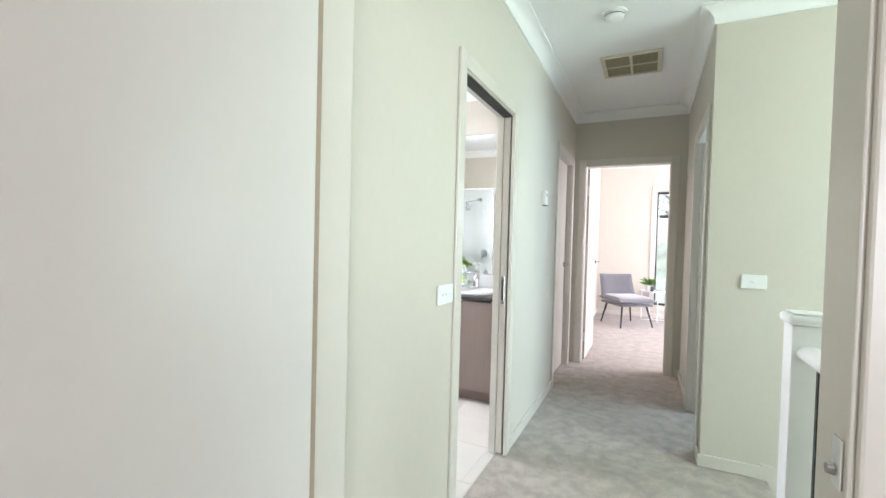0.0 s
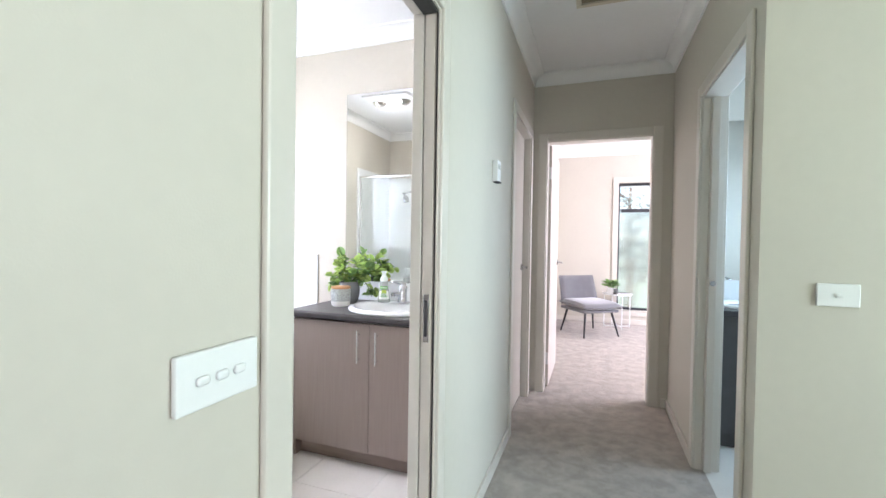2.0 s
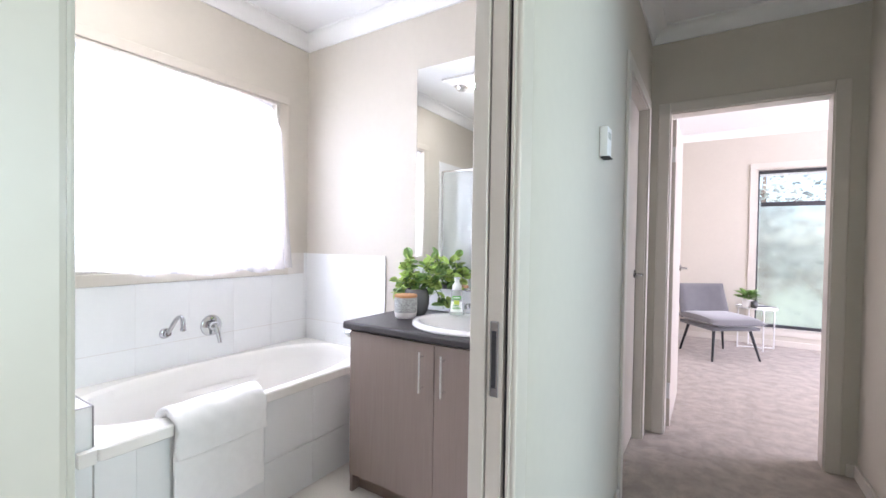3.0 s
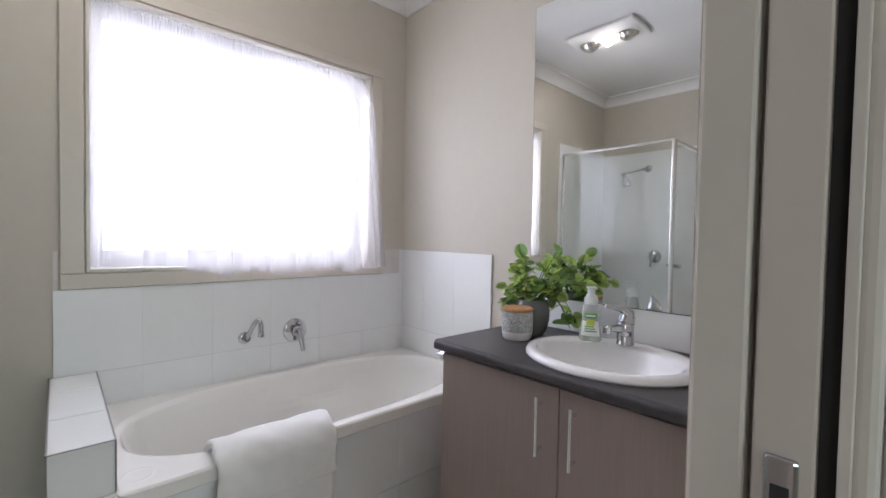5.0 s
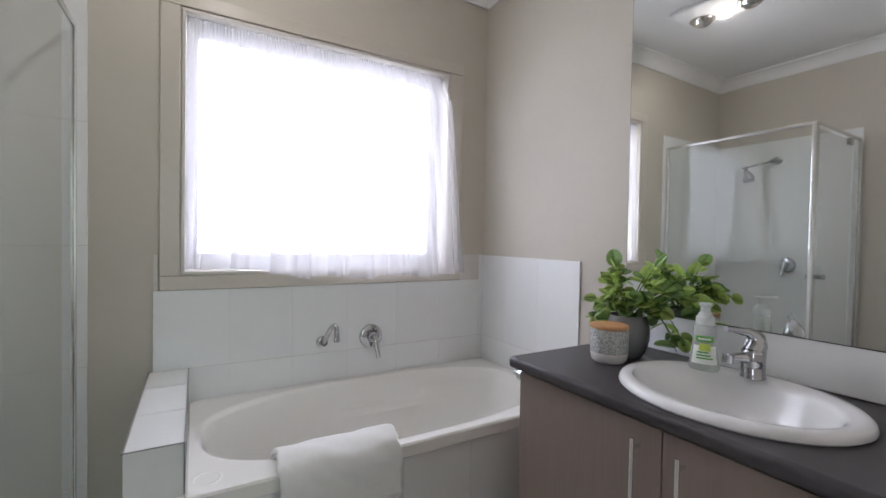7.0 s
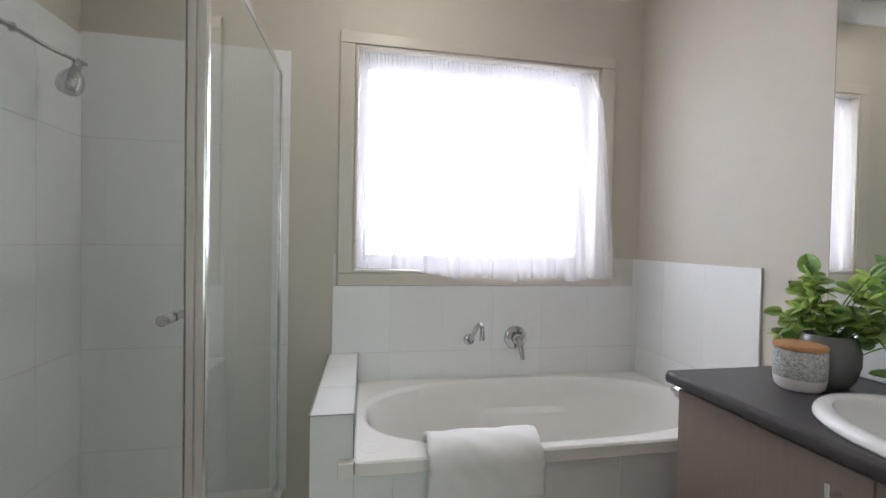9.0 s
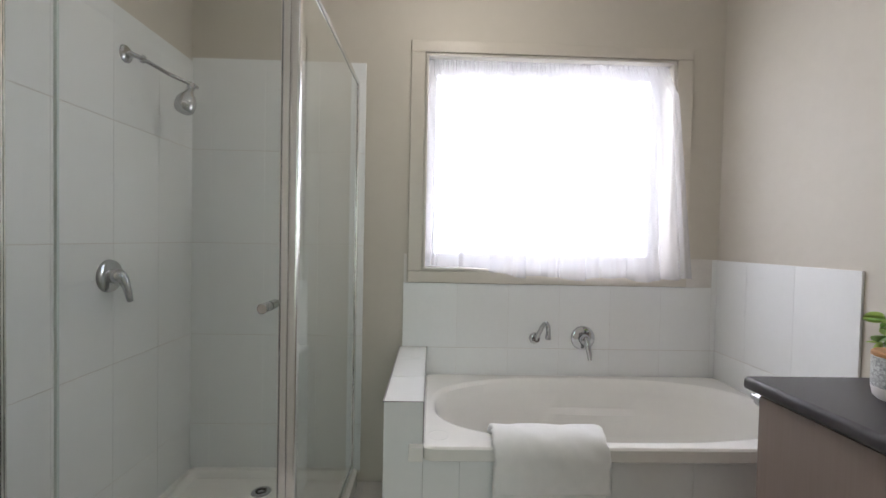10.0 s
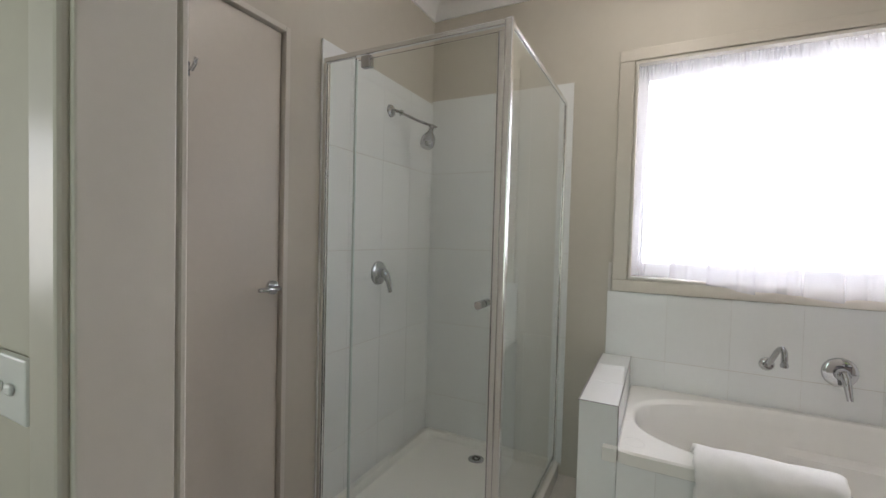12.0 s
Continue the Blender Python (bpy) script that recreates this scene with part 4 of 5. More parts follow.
def countertop():
    """Post-formed top: a flat plate with an oval cut-out for the basin, and a rounded front edge."""
    bm = bmesh.new()
    x0, x1, y0, y1, z0, z1 = -1.514, BX - 0.002, 3.212, VY - 0.004, CT - 0.036, CT
    ya = y0 + 0.014
    cx, cy = BASIN
    angles = sorted([2 * math.pi * i / 64 for i in range(64)] + [math.atan2(y - cy, x - cx) % (2 * math.pi) for x in (x0, x1) for y in (ya, y1)])

    def edge(a):
        c, s = math.cos(a), math.sin(a)
        k = min((((x1 if c > 0 else x0) - cx) / c) if abs(c) > 1e-9 else 9, (((y1 if s > 0 else ya) - cy) / s) if abs(s) > 1e-9 else 9)
        return cx + k * c, cy + k * s

    loops = [[bm.verts.new((*edge(a), z1)) for a in angles], [bm.verts.new((cx + 0.243 * math.cos(a), cy + 0.203 * math.sin(a), z1)) for a in angles],
             [bm.verts.new((cx + 0.243 * math.cos(a), cy + 0.203 * math.sin(a), z0)) for a in angles], [bm.verts.new((*edge(a), z0)) for a in angles]]
    n = len(angles)
    for a, b in zip(loops, loops[1:]):
        for i in range(n):
            bm.faces.new((a[i], a[(i + 1) % n], b[(i + 1) % n], b[i]))
    prof = [(ya - 0.014 * math.sin(a), z1 - 0.014 + 0.014 * math.cos(a)) for a in [radians(k) for k in range(0, 91, 15)]] + [(y0 + 0.012 - 0.012 * math.cos(a), z0 + 0.012 - 0.012 * math.sin(a)) for a in [radians(k) for k in range(0, 91, 18)]] + [(ya, z0)]
    ends = [[bm.verts.new((x, y, z)) for y, z in prof] for x in (x0, x1)]
    for i in range(len(prof) - 1):
        bm.faces.new((ends[0][i], ends[0][i + 1], ends[1][i + 1], ends[1][i]))
    for k, x in ((0, x0), (1, x1)):
        bm.faces.new(ends[k] + [bm.verts.new((x, y1, z0)), bm.verts.new((x, y1, z1))])
    bmesh.ops.remove_doubles(bm, verts=bm.verts, dist=1e-4)
    ob = part("countertop", bm, COUNTER, None, smooth=True)
    part("edge_strip", bx(x0 - 0.0014, y0 + 0.014, z0 + 0.002, x0 - 0.0002, y1 - 0.002, z1 - 0.003), COUNTER, ob)
    return tagged(ob, "dark charcoal laminate vanity top with rounded edge", "countertop")


def basin(at, label, sx=0.260, sy=0.222):
    b = thing("washbasin", label, "basin", at)
    n = 72
    bm = bmesh.new()
    rings = []
    prof = [(0.985, 0.0, 0), (1.0, 0.004, 0), (1.0, 0.009, 0), (0.985, 0.017, 0), (0.955, 0.022, 0), (0.90, 0.023, 0), (0.855, 0.021, -0.010), (0.835, 0.016, -0.016), (0.82, 0.006, -0.018), (0.80, -0.015, -0.020), (0.74, -0.055, -0.020), (0.60, -0.092, -0.018), (0.34, -0.114, -0.008), (0.09, -0.120, 0.0)]
    for k, z, sh in prof:
        f = 1.0 if k > 0.88 else 0.93
        rings.append([bm.verts.new((sx * k * math.cos(2 * math.pi * i / n), sy * k * f * math.sin(2 * math.pi * i / n) + sh * 1.1, z)) for i in range(n)])
    for a, c in zip(rings, rings[1:]):
        for i in range(n):
            bm.faces.new((a[i], a[(i + 1) % n], c[(i + 1) % n], c[i]))
    bm.faces.new(rings[-1])
    part("bowl", bm, PORCELAIN, b, smooth=True)
    part("waste", lathe([(0.0, 0.004), (0.018, 0.004), (0.022, 0.0)], 20, (0, 0, -0.117)), CHROME, b, smooth=True)
    return b


def basin_tap(at, rz=0):
    t = thing("basin_mixer", "chrome single-lever basin mixer tap", "tap", at, rz)
    part("base", lathe([(0.0255, 0.0), (0.0255, 0.003), (0.0240, 0.006), (0.0235, 0.035), (0.0240, 0.058), (0.0215, 0.068), (0.0, 0.070)], 32), CHROME, t, smooth=True)
    bm = bmesh.new()
    tube(bm, [(0, -0.006, 0.046), (0, -0.026, 0.048), (0, -0.048, 0.049), (0, -0.062, 0.048)], [0.016, 0.0125, 0.0105, 0.0105], 18)
    part("spout", bm, CHROME, t, smooth=True)
    part("aerator", rd((0, -0.061, 0.055), (0, -0.063, 0.036), 0.0120, 0.0110, 20), CHROME, t, smooth=True)
    bm = bmesh.new()
    tube(bm, [(0, 0.002, 0.066), (0, 0.005, 0.080), (0, 0.004, 0.094), (0, -0.004, 0.104), (0, -0.018, 0.109), (0, -0.040, 0.112), (0, -0.062, 0.116)], [0.0235, 0.0230, 0.0200, 0.0150, 0.0105, 0.0075, 0.0055], 18)
    part("lever", bm, CHROME, t, smooth=True)
    part("lever_tip", rd((0, -0.060, 0.1156), (0, -0.068, 0.117), 0.0068, 0.0060, 14), CHROME, t, smooth=True)
    part("collar_ring", lathe([(0.0242, 0.0), (0.0250, 0.0015), (0.0250, 0.0035), (0.0242, 0.005)], 32, (0, 0, 0.060)), CHROME, t, smooth=True)
    return t


vanity()
countertop()
basin((*BASIN, CT), "white oval ceramic drop-in basin in the vanity top")
bt = basin_tap((-1.002, 3.615, CT + 0.0225), -26)
bt.scale = (1.15, 1.15, 1.10)

mir = thing("wall_mirror", "large frameless wall mirror above the vanity", "mirror", (-0.992, VY - 0.007, 1.566))
mir.matrix_basis = pose(-0.992, VY - 0.007, 1.566, 0.2, 0, 0.4)
part("glass", bx(-0.483, -0.005, -0.612, 0.483, 0.0, 0.612), MIRROR, mir)
part("edge", bx(-0.4845, -0.0045, -0.613, -0.4832, 0.0, 0.613), DARKGAP, mir)
part("edge", bx(-0.483, -0.0045, -0.6145, 0.483, 0.0, -0.6122), DARKGAP, mir)

rail = thing("towel_ring", "small chrome towel rail end on the vanity side", "towel rail", (-1.502, 3.262, 0.758))
part("rose", rd((0, 0, 0), (-0.014, 0, 0), 0.015, 0.014), CHROME, rail, smooth=True)
rail.scale = (1.5, 1.0, 1.3)
bm = bmesh.new()
tube(bm, [(-0.006, 0, 0), (-0.028, 0, 0), (-0.034, 0.006, -0.001), (-0.034, 0.22, -0.001), (-0.028, 0.226, 0), (-0.004, 0.226, 0)], 0.006, 12)
part("bar", bm, CHROME, rail, smooth=True)


def leaf_shape(length, width, fold, curl, toothed=True):
    """A pointed oval leaf along +x, folded on its midrib and curled at the tip."""
    bm = bmesh.new()
    n = 9
    mid, left, right = [], [], []
    for i in range(n + 1):
        u = i / n
        w = width * (4 * u * (1 - u)) ** 0.5 * (1.14 - 0.28 * u)
        if toothed and 0 < i < n:
            w *= 1 + 0.03 * (-1) ** i
        z = -curl * length * u * u
        mid.append(bm.verts.new((length * u, 0, z)))
        if 0 < i < n:
            left.append(bm.verts.new((length * u, w, z + fold * w)))
            right.append(bm.verts.new((length * u, -w, z + fold * w)))
    for side in (left, right):
        bm.faces.new((mid[0], mid[1], side[0]))
        for i in range(n - 2):
            bm.faces.new((mid[i + 1], mid[i + 2], side[i + 1], side[i]))
        bm.faces.new((mid[n - 1], mid[n], side[n - 2]))
    me = bpy.data.meshes.new("leaf")
    bm.to_mesh(me)
    bm.free()
    for p in me.polygons:
        p.use_smooth = True
    return me


def potted_plant():
    at = Vector((-1.352, 3.575, CT))
    pl = thing("potted_plant", "leafy green trailing plant in a round dark grey pot", "plant", at)
    part("pot", lathe([(0.0, 0.0), (0.045, 0.0), (0.058, 0.02), (0.068, 0.06), (0.068, 0.095), (0.058, 0.128), (0.054, 0.135), (0.050, 0.132), (0.055, 0.10), (0.0, 0.10)], 36), POT, pl, "rounded grey glazed pot", smooth=True)
    rng = random.Random(11)
    leaves = [leaf_shape(L, W, f, c) for L, W, f, c in ((0.046, 0.0185, 0.16, 0.12), (0.041, 0.0175, 0.12, 0.08), (0.050, 0.0205, 0.14, 0.22), (0.032, 0.0135, 0.15, 0.10))]
    for k, me in enumerate(leaves):
        me.materials.append(LEAF if k != 2 else LEAF_DARK)
    # each stem: its end in the plant's own frame, and how far it bows
    stems = []
    for k in range(11):
        a = rng.uniform(0, 6.283)
        r = rng.uniform(0.03, 0.085)
        stems.append(((r * math.cos(a) - 0.005, r * math.sin(a), rng.uniform(0.18, 0.30)), 0.03))
    for k in range(6):
        stems.append(((rng.uniform(0.07, 0.165), rng.uniform(0.03, 0.09), rng.uniform(0.20, 0.285)), 0.06))
    stems += [((0.15, 0.05, 0.08), 0.16), ((0.135, 0.055, 0.035), 0.17), ((0.14, 0.045, 0.055), 0.15), ((-0.105, -0.03, 0.11), 0.11), ((-0.10, 0.01, 0.15), 0.08), ((-0.085, -0.05, 0.18), 0.05), ((0.19, 0.06, 0.20), 0.07)]
    for end, bow in stems:
        end = Vector(end)
        base = Vector((rng.uniform(-0.02, 0.02), rng.uniform(-0.02, 0.02), 0.10))
        pts = []
        for i in range(9):
            u = i / 8
            p = base.lerp(end, u)
            p.z += bow * 4 * u * (1 - u) * 0.5
            pts.append(p)
        bm = bmesh.new()
        tube(bm, pts, [0.0022 - 0.001 * i / 8 for i in range(9)], 6)
        part("stem", bm, STEM, pl)
        for i in range(3, 9):
            if rng.random() < (0.80 if i < 5 else 0.34):
                continue
            d = (pts[i] - pts[i - 1]).normalized()
            for sgn in ((1, -1) if i < 8 else (1, -1, 0)):
                out = Vector((-d.y, d.x, 0))
                if out.length < 0.1:
                    out = Vector((rng.uniform(-1, 1), rng.uniform(-1, 1), 0))
                out.normalize()
                out.rotate(Euler((0, 0, rng.uniform(-0.9, 0.9) + i * 1.4)))
                way = d * 0.25 + out * sgn + Vector((0, 0, rng.uniform(-0.6, 0.5)))
                if sgn == 0:
                    way = d + Vector((0, 0, 0.1))
                tip = at + pts[i] + way.normalized() * 0.075
                if tip.y > VY - 0.02 or tip.z < CT + 0.004:
                    continue
                ob = new("leaf", leaves[rng.randrange(4)])
                ob.parent = pl
                s = rng.uniform(0.9, 1.3)
                tilt = 0.9 * way.normalized().x + rng.uniform(-0.75, 0.75)
                ob.matrix_basis = aim(pts[i], way, tilt) @ Matrix.Diagonal((s, s, s, 1))


potted_plant()

jar = thing("storage_jar", "small speckled grey ceramic jar with bamboo lid", "jar", (-1.336, 3.464, CT))
jar.scale = (1.25, 1.25, 0.97)
part("body", lathe([(0.0445, 0.030), (0.0455, 0.036), (0.0455, 0.100), (0.044, 0.106), (0.0, 0.106)], 40), TERRAZZO, jar, "grey speckled glaze", smooth=True)
part("base_band", lathe([(0.0, 0.0), (0.036, 0.0), (0.042, 0.008), (0.0452, 0.032), (0.0, 0.032)], 40), CERAMIC, jar, "white glazed foot", smooth=True)
part("lid", lathe([(0.0, 0.1065), (0.043, 0.1065), (0.0462, 0.109), (0.0462, 0.117), (0.043, 0.120), (0.0, 0.120)], 40), BAMBOO, jar, "light bamboo lid", smooth=True)


def soap_bottle():
    s = thing("soap_dispenser", "clear pump soap bottle with green label", "soap dispenser", (-1.102, 3.568, CT + 0.0225), 27)
    s.scale = (1.36, 1.36, 1.0)
    part("bottle", lathe([(0.0, 0.0), (0.025, 0.0), (0.0280, 0.006), (0.0258, 0.030), (0.0225, 0.062), (0.0210, 0.085), (0.0205, 0.108), (0.0185, 0.122), (0.0135, 0.130), (0.0, 0.130)], 32, sx=1.0, sy=0.72), BOTTLE, s, "clear pale green plastic bottle", smooth=True)
    part("soap", lathe([(0.0, 0.003), (0.0235, 0.003), (0.0260, 0.008), (0.0246, 0.024), (0.0, 0.024)], 28, sx=0.96, sy=0.66), SOAP, s, "pale green liquid soap", smooth=True)
    part("collar", lathe([(0.0, 0.160), (0.0105, 0.160), (0.0125, 0.157), (0.0135, 0.151), (0.0160, 0.149), (0.0170, 0.145), (0.0175, 0.128), (0.0165, 0.126), (0.0, 0.126)], 28), PUMP, s, "milky pump collar", smooth=True)
    bm = rd((0, 0, 0.158), (0, 0, 0.180), 0.0092, n=20)
    box(bm, -0.0125, -0.0125, 0.178, 0.0125, 0.0125, 0.187, r=0.004)
    box(bm, -0.0055, -0.036, 0.1795, 0.0055, -0.010, 0.1865, r=0.002)
    part("pump", bm, PUMP, s, "milky white pump top with spout", smooth=True)

    def wrap(name, a0, a1, z0, z1, mat, off):
        bm = bmesh.new()
        cols = []
        for i in range(13):
            a = radians(a0 + (a1 - a0) * i / 12)
            col = []
            for z in (z0, z1):
                r = float(np.interp(z, (0.006, 0.030, 0.062, 0.085, 0.108), (0.0280, 0.0258, 0.0225, 0.0210, 0.0205))) + off
                col.append(bm.verts.new((r * math.cos(a), 0.74 * r * math.sin(a), z)))
            cols.append(col)
        for p, q in zip(cols, cols[1:]):
            bm.faces.new((p[0], q[0], q[1], p[1]))
        part(name, bm, mat, s)

    wrap("label_panel", 215, 325, 0.020, 0.070, LABEL_WHITE, 0.0006)
    wrap("label_band", 225, 315, 0.080, 0.097, LABEL_GREEN, 0.0010)
    wrap("label_badge", 246, 296, 0.056, 0.076, LABEL_LIME, 0.0012)
    for z in (0.034, 0.042, 0.050):
        wrap("label_line", 238, 304 - (z * 1000) % 17, z, z + 0.004, LABEL_GREEN, 0.0014)
    wrap("label_mark", 240, 300, 0.086, 0.091, LABEL_WHITE, 0.0016)


soap_bottle()


def towel():
    """A folded bath towel hung over the front lip of the bath."""
    t = thing("folded_towel", "thick white cotton towel folded over the bath edge", "towel", (-1.69, 2.718, 0.0))

    def layer(name, prof, half, th, seed):
        bm = bmesh.new()
        n = 26
        sheet = []
        for i in range(n + 1):
            u = -1 + 2 * i / n
            row = []
            for k, (x, z) in enumerate(prof):
                dx = 0.0022 * math.sin(u * 5 + k * 0.5 + seed) + 0.0012 * math.sin(u * 13 + seed * 2 + k * 0.9)
                row.append(bm.verts.new((x + dx, u * half + 0.003 * math.sin(k * 0.7 + seed) + 0.002 * math.sin(k * 1.9), z + 0.0015 * math.sin(u * 7 + seed + k))))
            sheet.append(row)
        for i in range(n):
            for k in range(len(prof) - 1):
                bm.faces.new((sheet[i][k], sheet[i + 1][k], sheet[i + 1][k + 1], sheet[i][k + 1]))
        ob = part(name, bm, TOWEL, t, smooth=True)
        so = ob.modifiers.new("thick", "SOLIDIFY")
        so.thickness, so.offset = th, -1.0
        bv = ob.modifiers.new("soft", "BEVEL")
        bv.width, bv.segments, bv.limit_method, bv.angle_limit = th * 0.42, 3, "ANGLE", radians(60)
        return ob

    def drape(z_front, z_back, off):
        pts = [(0.022 + off, z) for z in np.linspace(z_front, 0.515, 9)]
        pts += [(-0.030 + (0.052 + off) * math.cos(a), 0.515 + (0.039 + off) * math.sin(a)) for a in np.linspace(0.15, math.pi / 2, 9)]
        pts += [(-0.030 - (0.055 + off) * math.sin(a), 0.515 + (0.039 + off) * math.cos(a)) for a in np.linspace(0.15, math.pi / 2, 7)]
        pts += [(-0.085 - off - 0.004 * i, 0.500 - 0.03 * i) for i in range(0, 4)] if z_back else []
        return pts

    layer("inner_fold", drape(0.165, True, 0.014), 0.178, 0.012, 1.0)
    layer("outer_fold", drape(0.405, True, 0.032), 0.181, 0.018, 2.3)


towel()


# ---- bathroom: ceiling unit ----
def ceiling_heater():
    h = thing("ceiling_heater_light", "white bathroom ceiling heater unit with lit lamp", "ceiling light", (-1.758, 2.51, CZ))
    part("panel", bx(-0.235, -0.155, -0.024, 0.235, 0.145, 0.0, r=0.008), PLASTIC, h)
    for x in (-0.135, 0.125):
        lamp = part("heat_lamp", lathe([(0.0, -0.062), (0.03, -0.060), (0.052, -0.046), (0.060, -0.030), (0.066, -0.028), (0.068, -0.0275)], 32, (x, -0.04, 0)), REFLECTOR, h, "silvered heat lamp", smooth=True)
    part("light_globe", lathe([(0.0, -0.060), (0.02, -0.056), (0.033, -0.042), (0.036, -0.029)], 24, (-0.005, -0.04, 0)), BULB, h, "lit lamp globe", smooth=True)


ceiling_heater()
hatch = thing("ceiling_hatch", "square white access hatch in the bathroom ceiling", "hatch", (-1.0, 1.985, CZ))
part("panel", bx(-0.25, -0.25, -0.006, 0.25, 0.25, -0.001), CEIL, hatch)
for a in ((-0.275, -0.275, -0.012, 0.275, -0.252, -0.001), (-0.275, 0.252, -0.012, 0.275, 0.275, -0.001), (-0.275, -0.2515, -0.012, -0.252, 0.2515, -0.001), (0.252, -0.2515, -0.012, 0.275, 0.2515, -0.001)):
    part("rim", bx(*a, r=0.002), CORNICE, hatch)


# ---- hall: switches, thermostat, vent, detector ----
def switch_plate(name, at, rz, w, h, rockers, label):
    s = thing(name, label, "light switch", at, rz)
    part("plate", bx(-w / 2, -0.011, -h / 2, w / 2, -0.001, h / 2, r=0.003), PLASTIC, s)
    for k in range(rockers):
        x = (k - (rockers - 1) / 2) * 0.030
        part("rocker", bx(x - 0.0095, -0.0165, -0.0065, x + 0.0095, -0.0105, 0.0065, r=0.004, seg=3), PLASTIC, s, "", True)


switch_plate("light_switch", (HX, 1.731, 1.036), 90, 0.132, 0.076, 3, "white three-rocker light switch on the hall wall")
switch_plate("light_switch", (0.836, 3.03, 1.065), 0, 0.115, 0.075, 1, "white single-rocker light switch above the stairs")

th = thing("thermostat", "small white wall thermostat with a tiny display", "thermostat", (HX, 3.392, 1.576))
part("case", bx(0.001, -0.036, -0.053, 0.028, 0.036, 0.053, r=0.003), PLASTIC, th)
part("display", bx(0.0275, -0.022, 0.010, 0.0288, 0.022, 0.034), LCD, th, "pale grey display")
# dark strip added to darken the bottom of the case
part("sensor_slot", bx(0.004, -0.030, -0.057, 0.034, 0.030, -0.0535), DARKGAP, th, "dark strip under the case")
part("button", bx(0.0275, -0.012, -0.032, 0.0305, 0.012, -0.022, r=0.001), PLASTIC, th)


def ceiling_vent():
    v = thing("ceiling_vent", "cream ceiling air grille with four mesh panels", "vent", (0.162, 3.632, CZ))
    w, d = 0.200, 0.205
    for a in ((-w, -d, -0.014, w, -d + 0.03, -0.001), (-w, d - 0.03, -0.014, w, d, -0.001), (-w, -d + 0.0305, -0.014, -w + 0.03, d - 0.0305, -0.001), (w - 0.03, -d + 0.0305, -0.014, w, d - 0.0305, -0.001)):
        part("frame", bx(*a, r=0.003), VENT, v)
    part("cross_bar", bx(-0.009, -d + 0.031, -0.013, 0.009, d - 0.031, -0.002, r=0.002), VENT, v)
    for sx in (-1, 1):
        part("cross_bar", bx(*sorted((sx * 0.0095, sx * (w - 0.031)))[:1], -0.009, -0.013, *sorted((sx * 0.0095, sx * (w - 0.031)))[1:], 0.009, -0.002, r=0.002), VENT, v)
    part("filter_pad", bx(-w + 0.02, -d + 0.02, -0.004, w - 0.02, d - 0.02, -0.001), VENT_PAD, v, "brown filter mesh")
    for i in range(1, 22):
        y = -d + 0.03 + i * (2 * d - 0.06) / 22
        part("slat", bx(-w + 0.03, y - 0.0018, -0.010, w - 0.03, y + 0.0018, -0.004), VENT_SLAT, v)


ceiling_vent()
sd = thing("smoke_detector", "round white ceiling smoke detector", "smoke detector", (0.10, 2.845, CZ))
part("base", lathe([(0.0, -0.012), (0.066, -0.012), (0.068, -0.008), (0.068, 0.0)], 40), PLASTIC, sd, smooth=True)
part("cap", lathe([(0.0, -0.042), (0.040, -0.040), (0.052, -0.032), (0.056, -0.020), (0.056, -0.0125)], 40), PLASTIC, sd, smooth=True)
part("slot_ring", lathe([(0.0565, -0.026), (0.0565, -0.021)], 40), DARKGAP, sd)


# ---- landing: balustrade and stairs ----
def newel(at, label):
    n = thing("newel_post", label, "newel post", at)
    part("post", bx(-0.045, -0.045, -0.2, 0.045, 0.045, 1.018, r=0.002), WHITE_METAL, n)
    bm = bmesh.new()
    box(bm, -0.057, -0.057, 1.0185, 0.057, 0.057, 1.050, r=0.013, seg=4)
    part("cap", bm, WHITE_METAL, n, smooth=True)
    part("cap_panel", bx(-0.043, -0.043, 1.0505, 0.043, 0.043, 1.056, r=0.002), WHITE_METAL, n)
    return n


newel((0.765, 1.893, 0.0), "white painted square newel post with capped top")
newel((1.005, 1.915, 0.0), "white painted newel post at the stair turn")


def handrail(name, a, b, label):
    h = thing(name, label, "handrail")
    a, b = Vector(a), Vector(b)
    d = (b - a).normalized()
    side = Vector((-d.y, d.x, 0)).normalized()
    bm = bmesh.new()
    prof = [(0.034 * math.cos(t) * (1 if abs(math.cos(t)) < 0.75 else 0.96), 0.024 * math.sin(t)) for t in [2 * math.pi * i / 20 for i in range(20)]]
    rings = [[bm.verts.new(p + side * o + Vector((0, 0, z))) for o, z in prof] for p in (a, b)]
    for i in range(20):
        bm.faces.new((rings[0][i], rings[0][(i + 1) % 20], rings[1][(i + 1) % 20], rings[1][i]))
    bm.faces.new(rings[0])
    bm.faces.new(rings[1])
    part("rail", bm, WHITE_METAL, h, smooth=True)
    return h


r1 = handrail("balustrade", (0.765, 1.847, 0.936), (0.765, 1.072, 0.936), "white handrail on black metal balusters along the landing")
part("shoe", bx(0.74, 1.072, 0.0, 0.79, 1.847, 0.03, r=0.003), WHITE_METAL, r1)
for k in range(8):
    y = 1.847 - 0.092 * (k + 1)
    part("baluster", bx(0.757, y - 0.008, 0.03, 0.773, y + 0.008, 0.916), BLACK, r1)
r2 = handrail("balustrade", (0.811, 1.905, 0.93), (0.959, 1.912, 0.93), "short white handrail between the newel posts")
for x in (0.86, 0.91):
    part("baluster", bx(x - 0.008, 1.901, 0.0, x + 0.008, 1.917, 0.91), BLACK, r2)
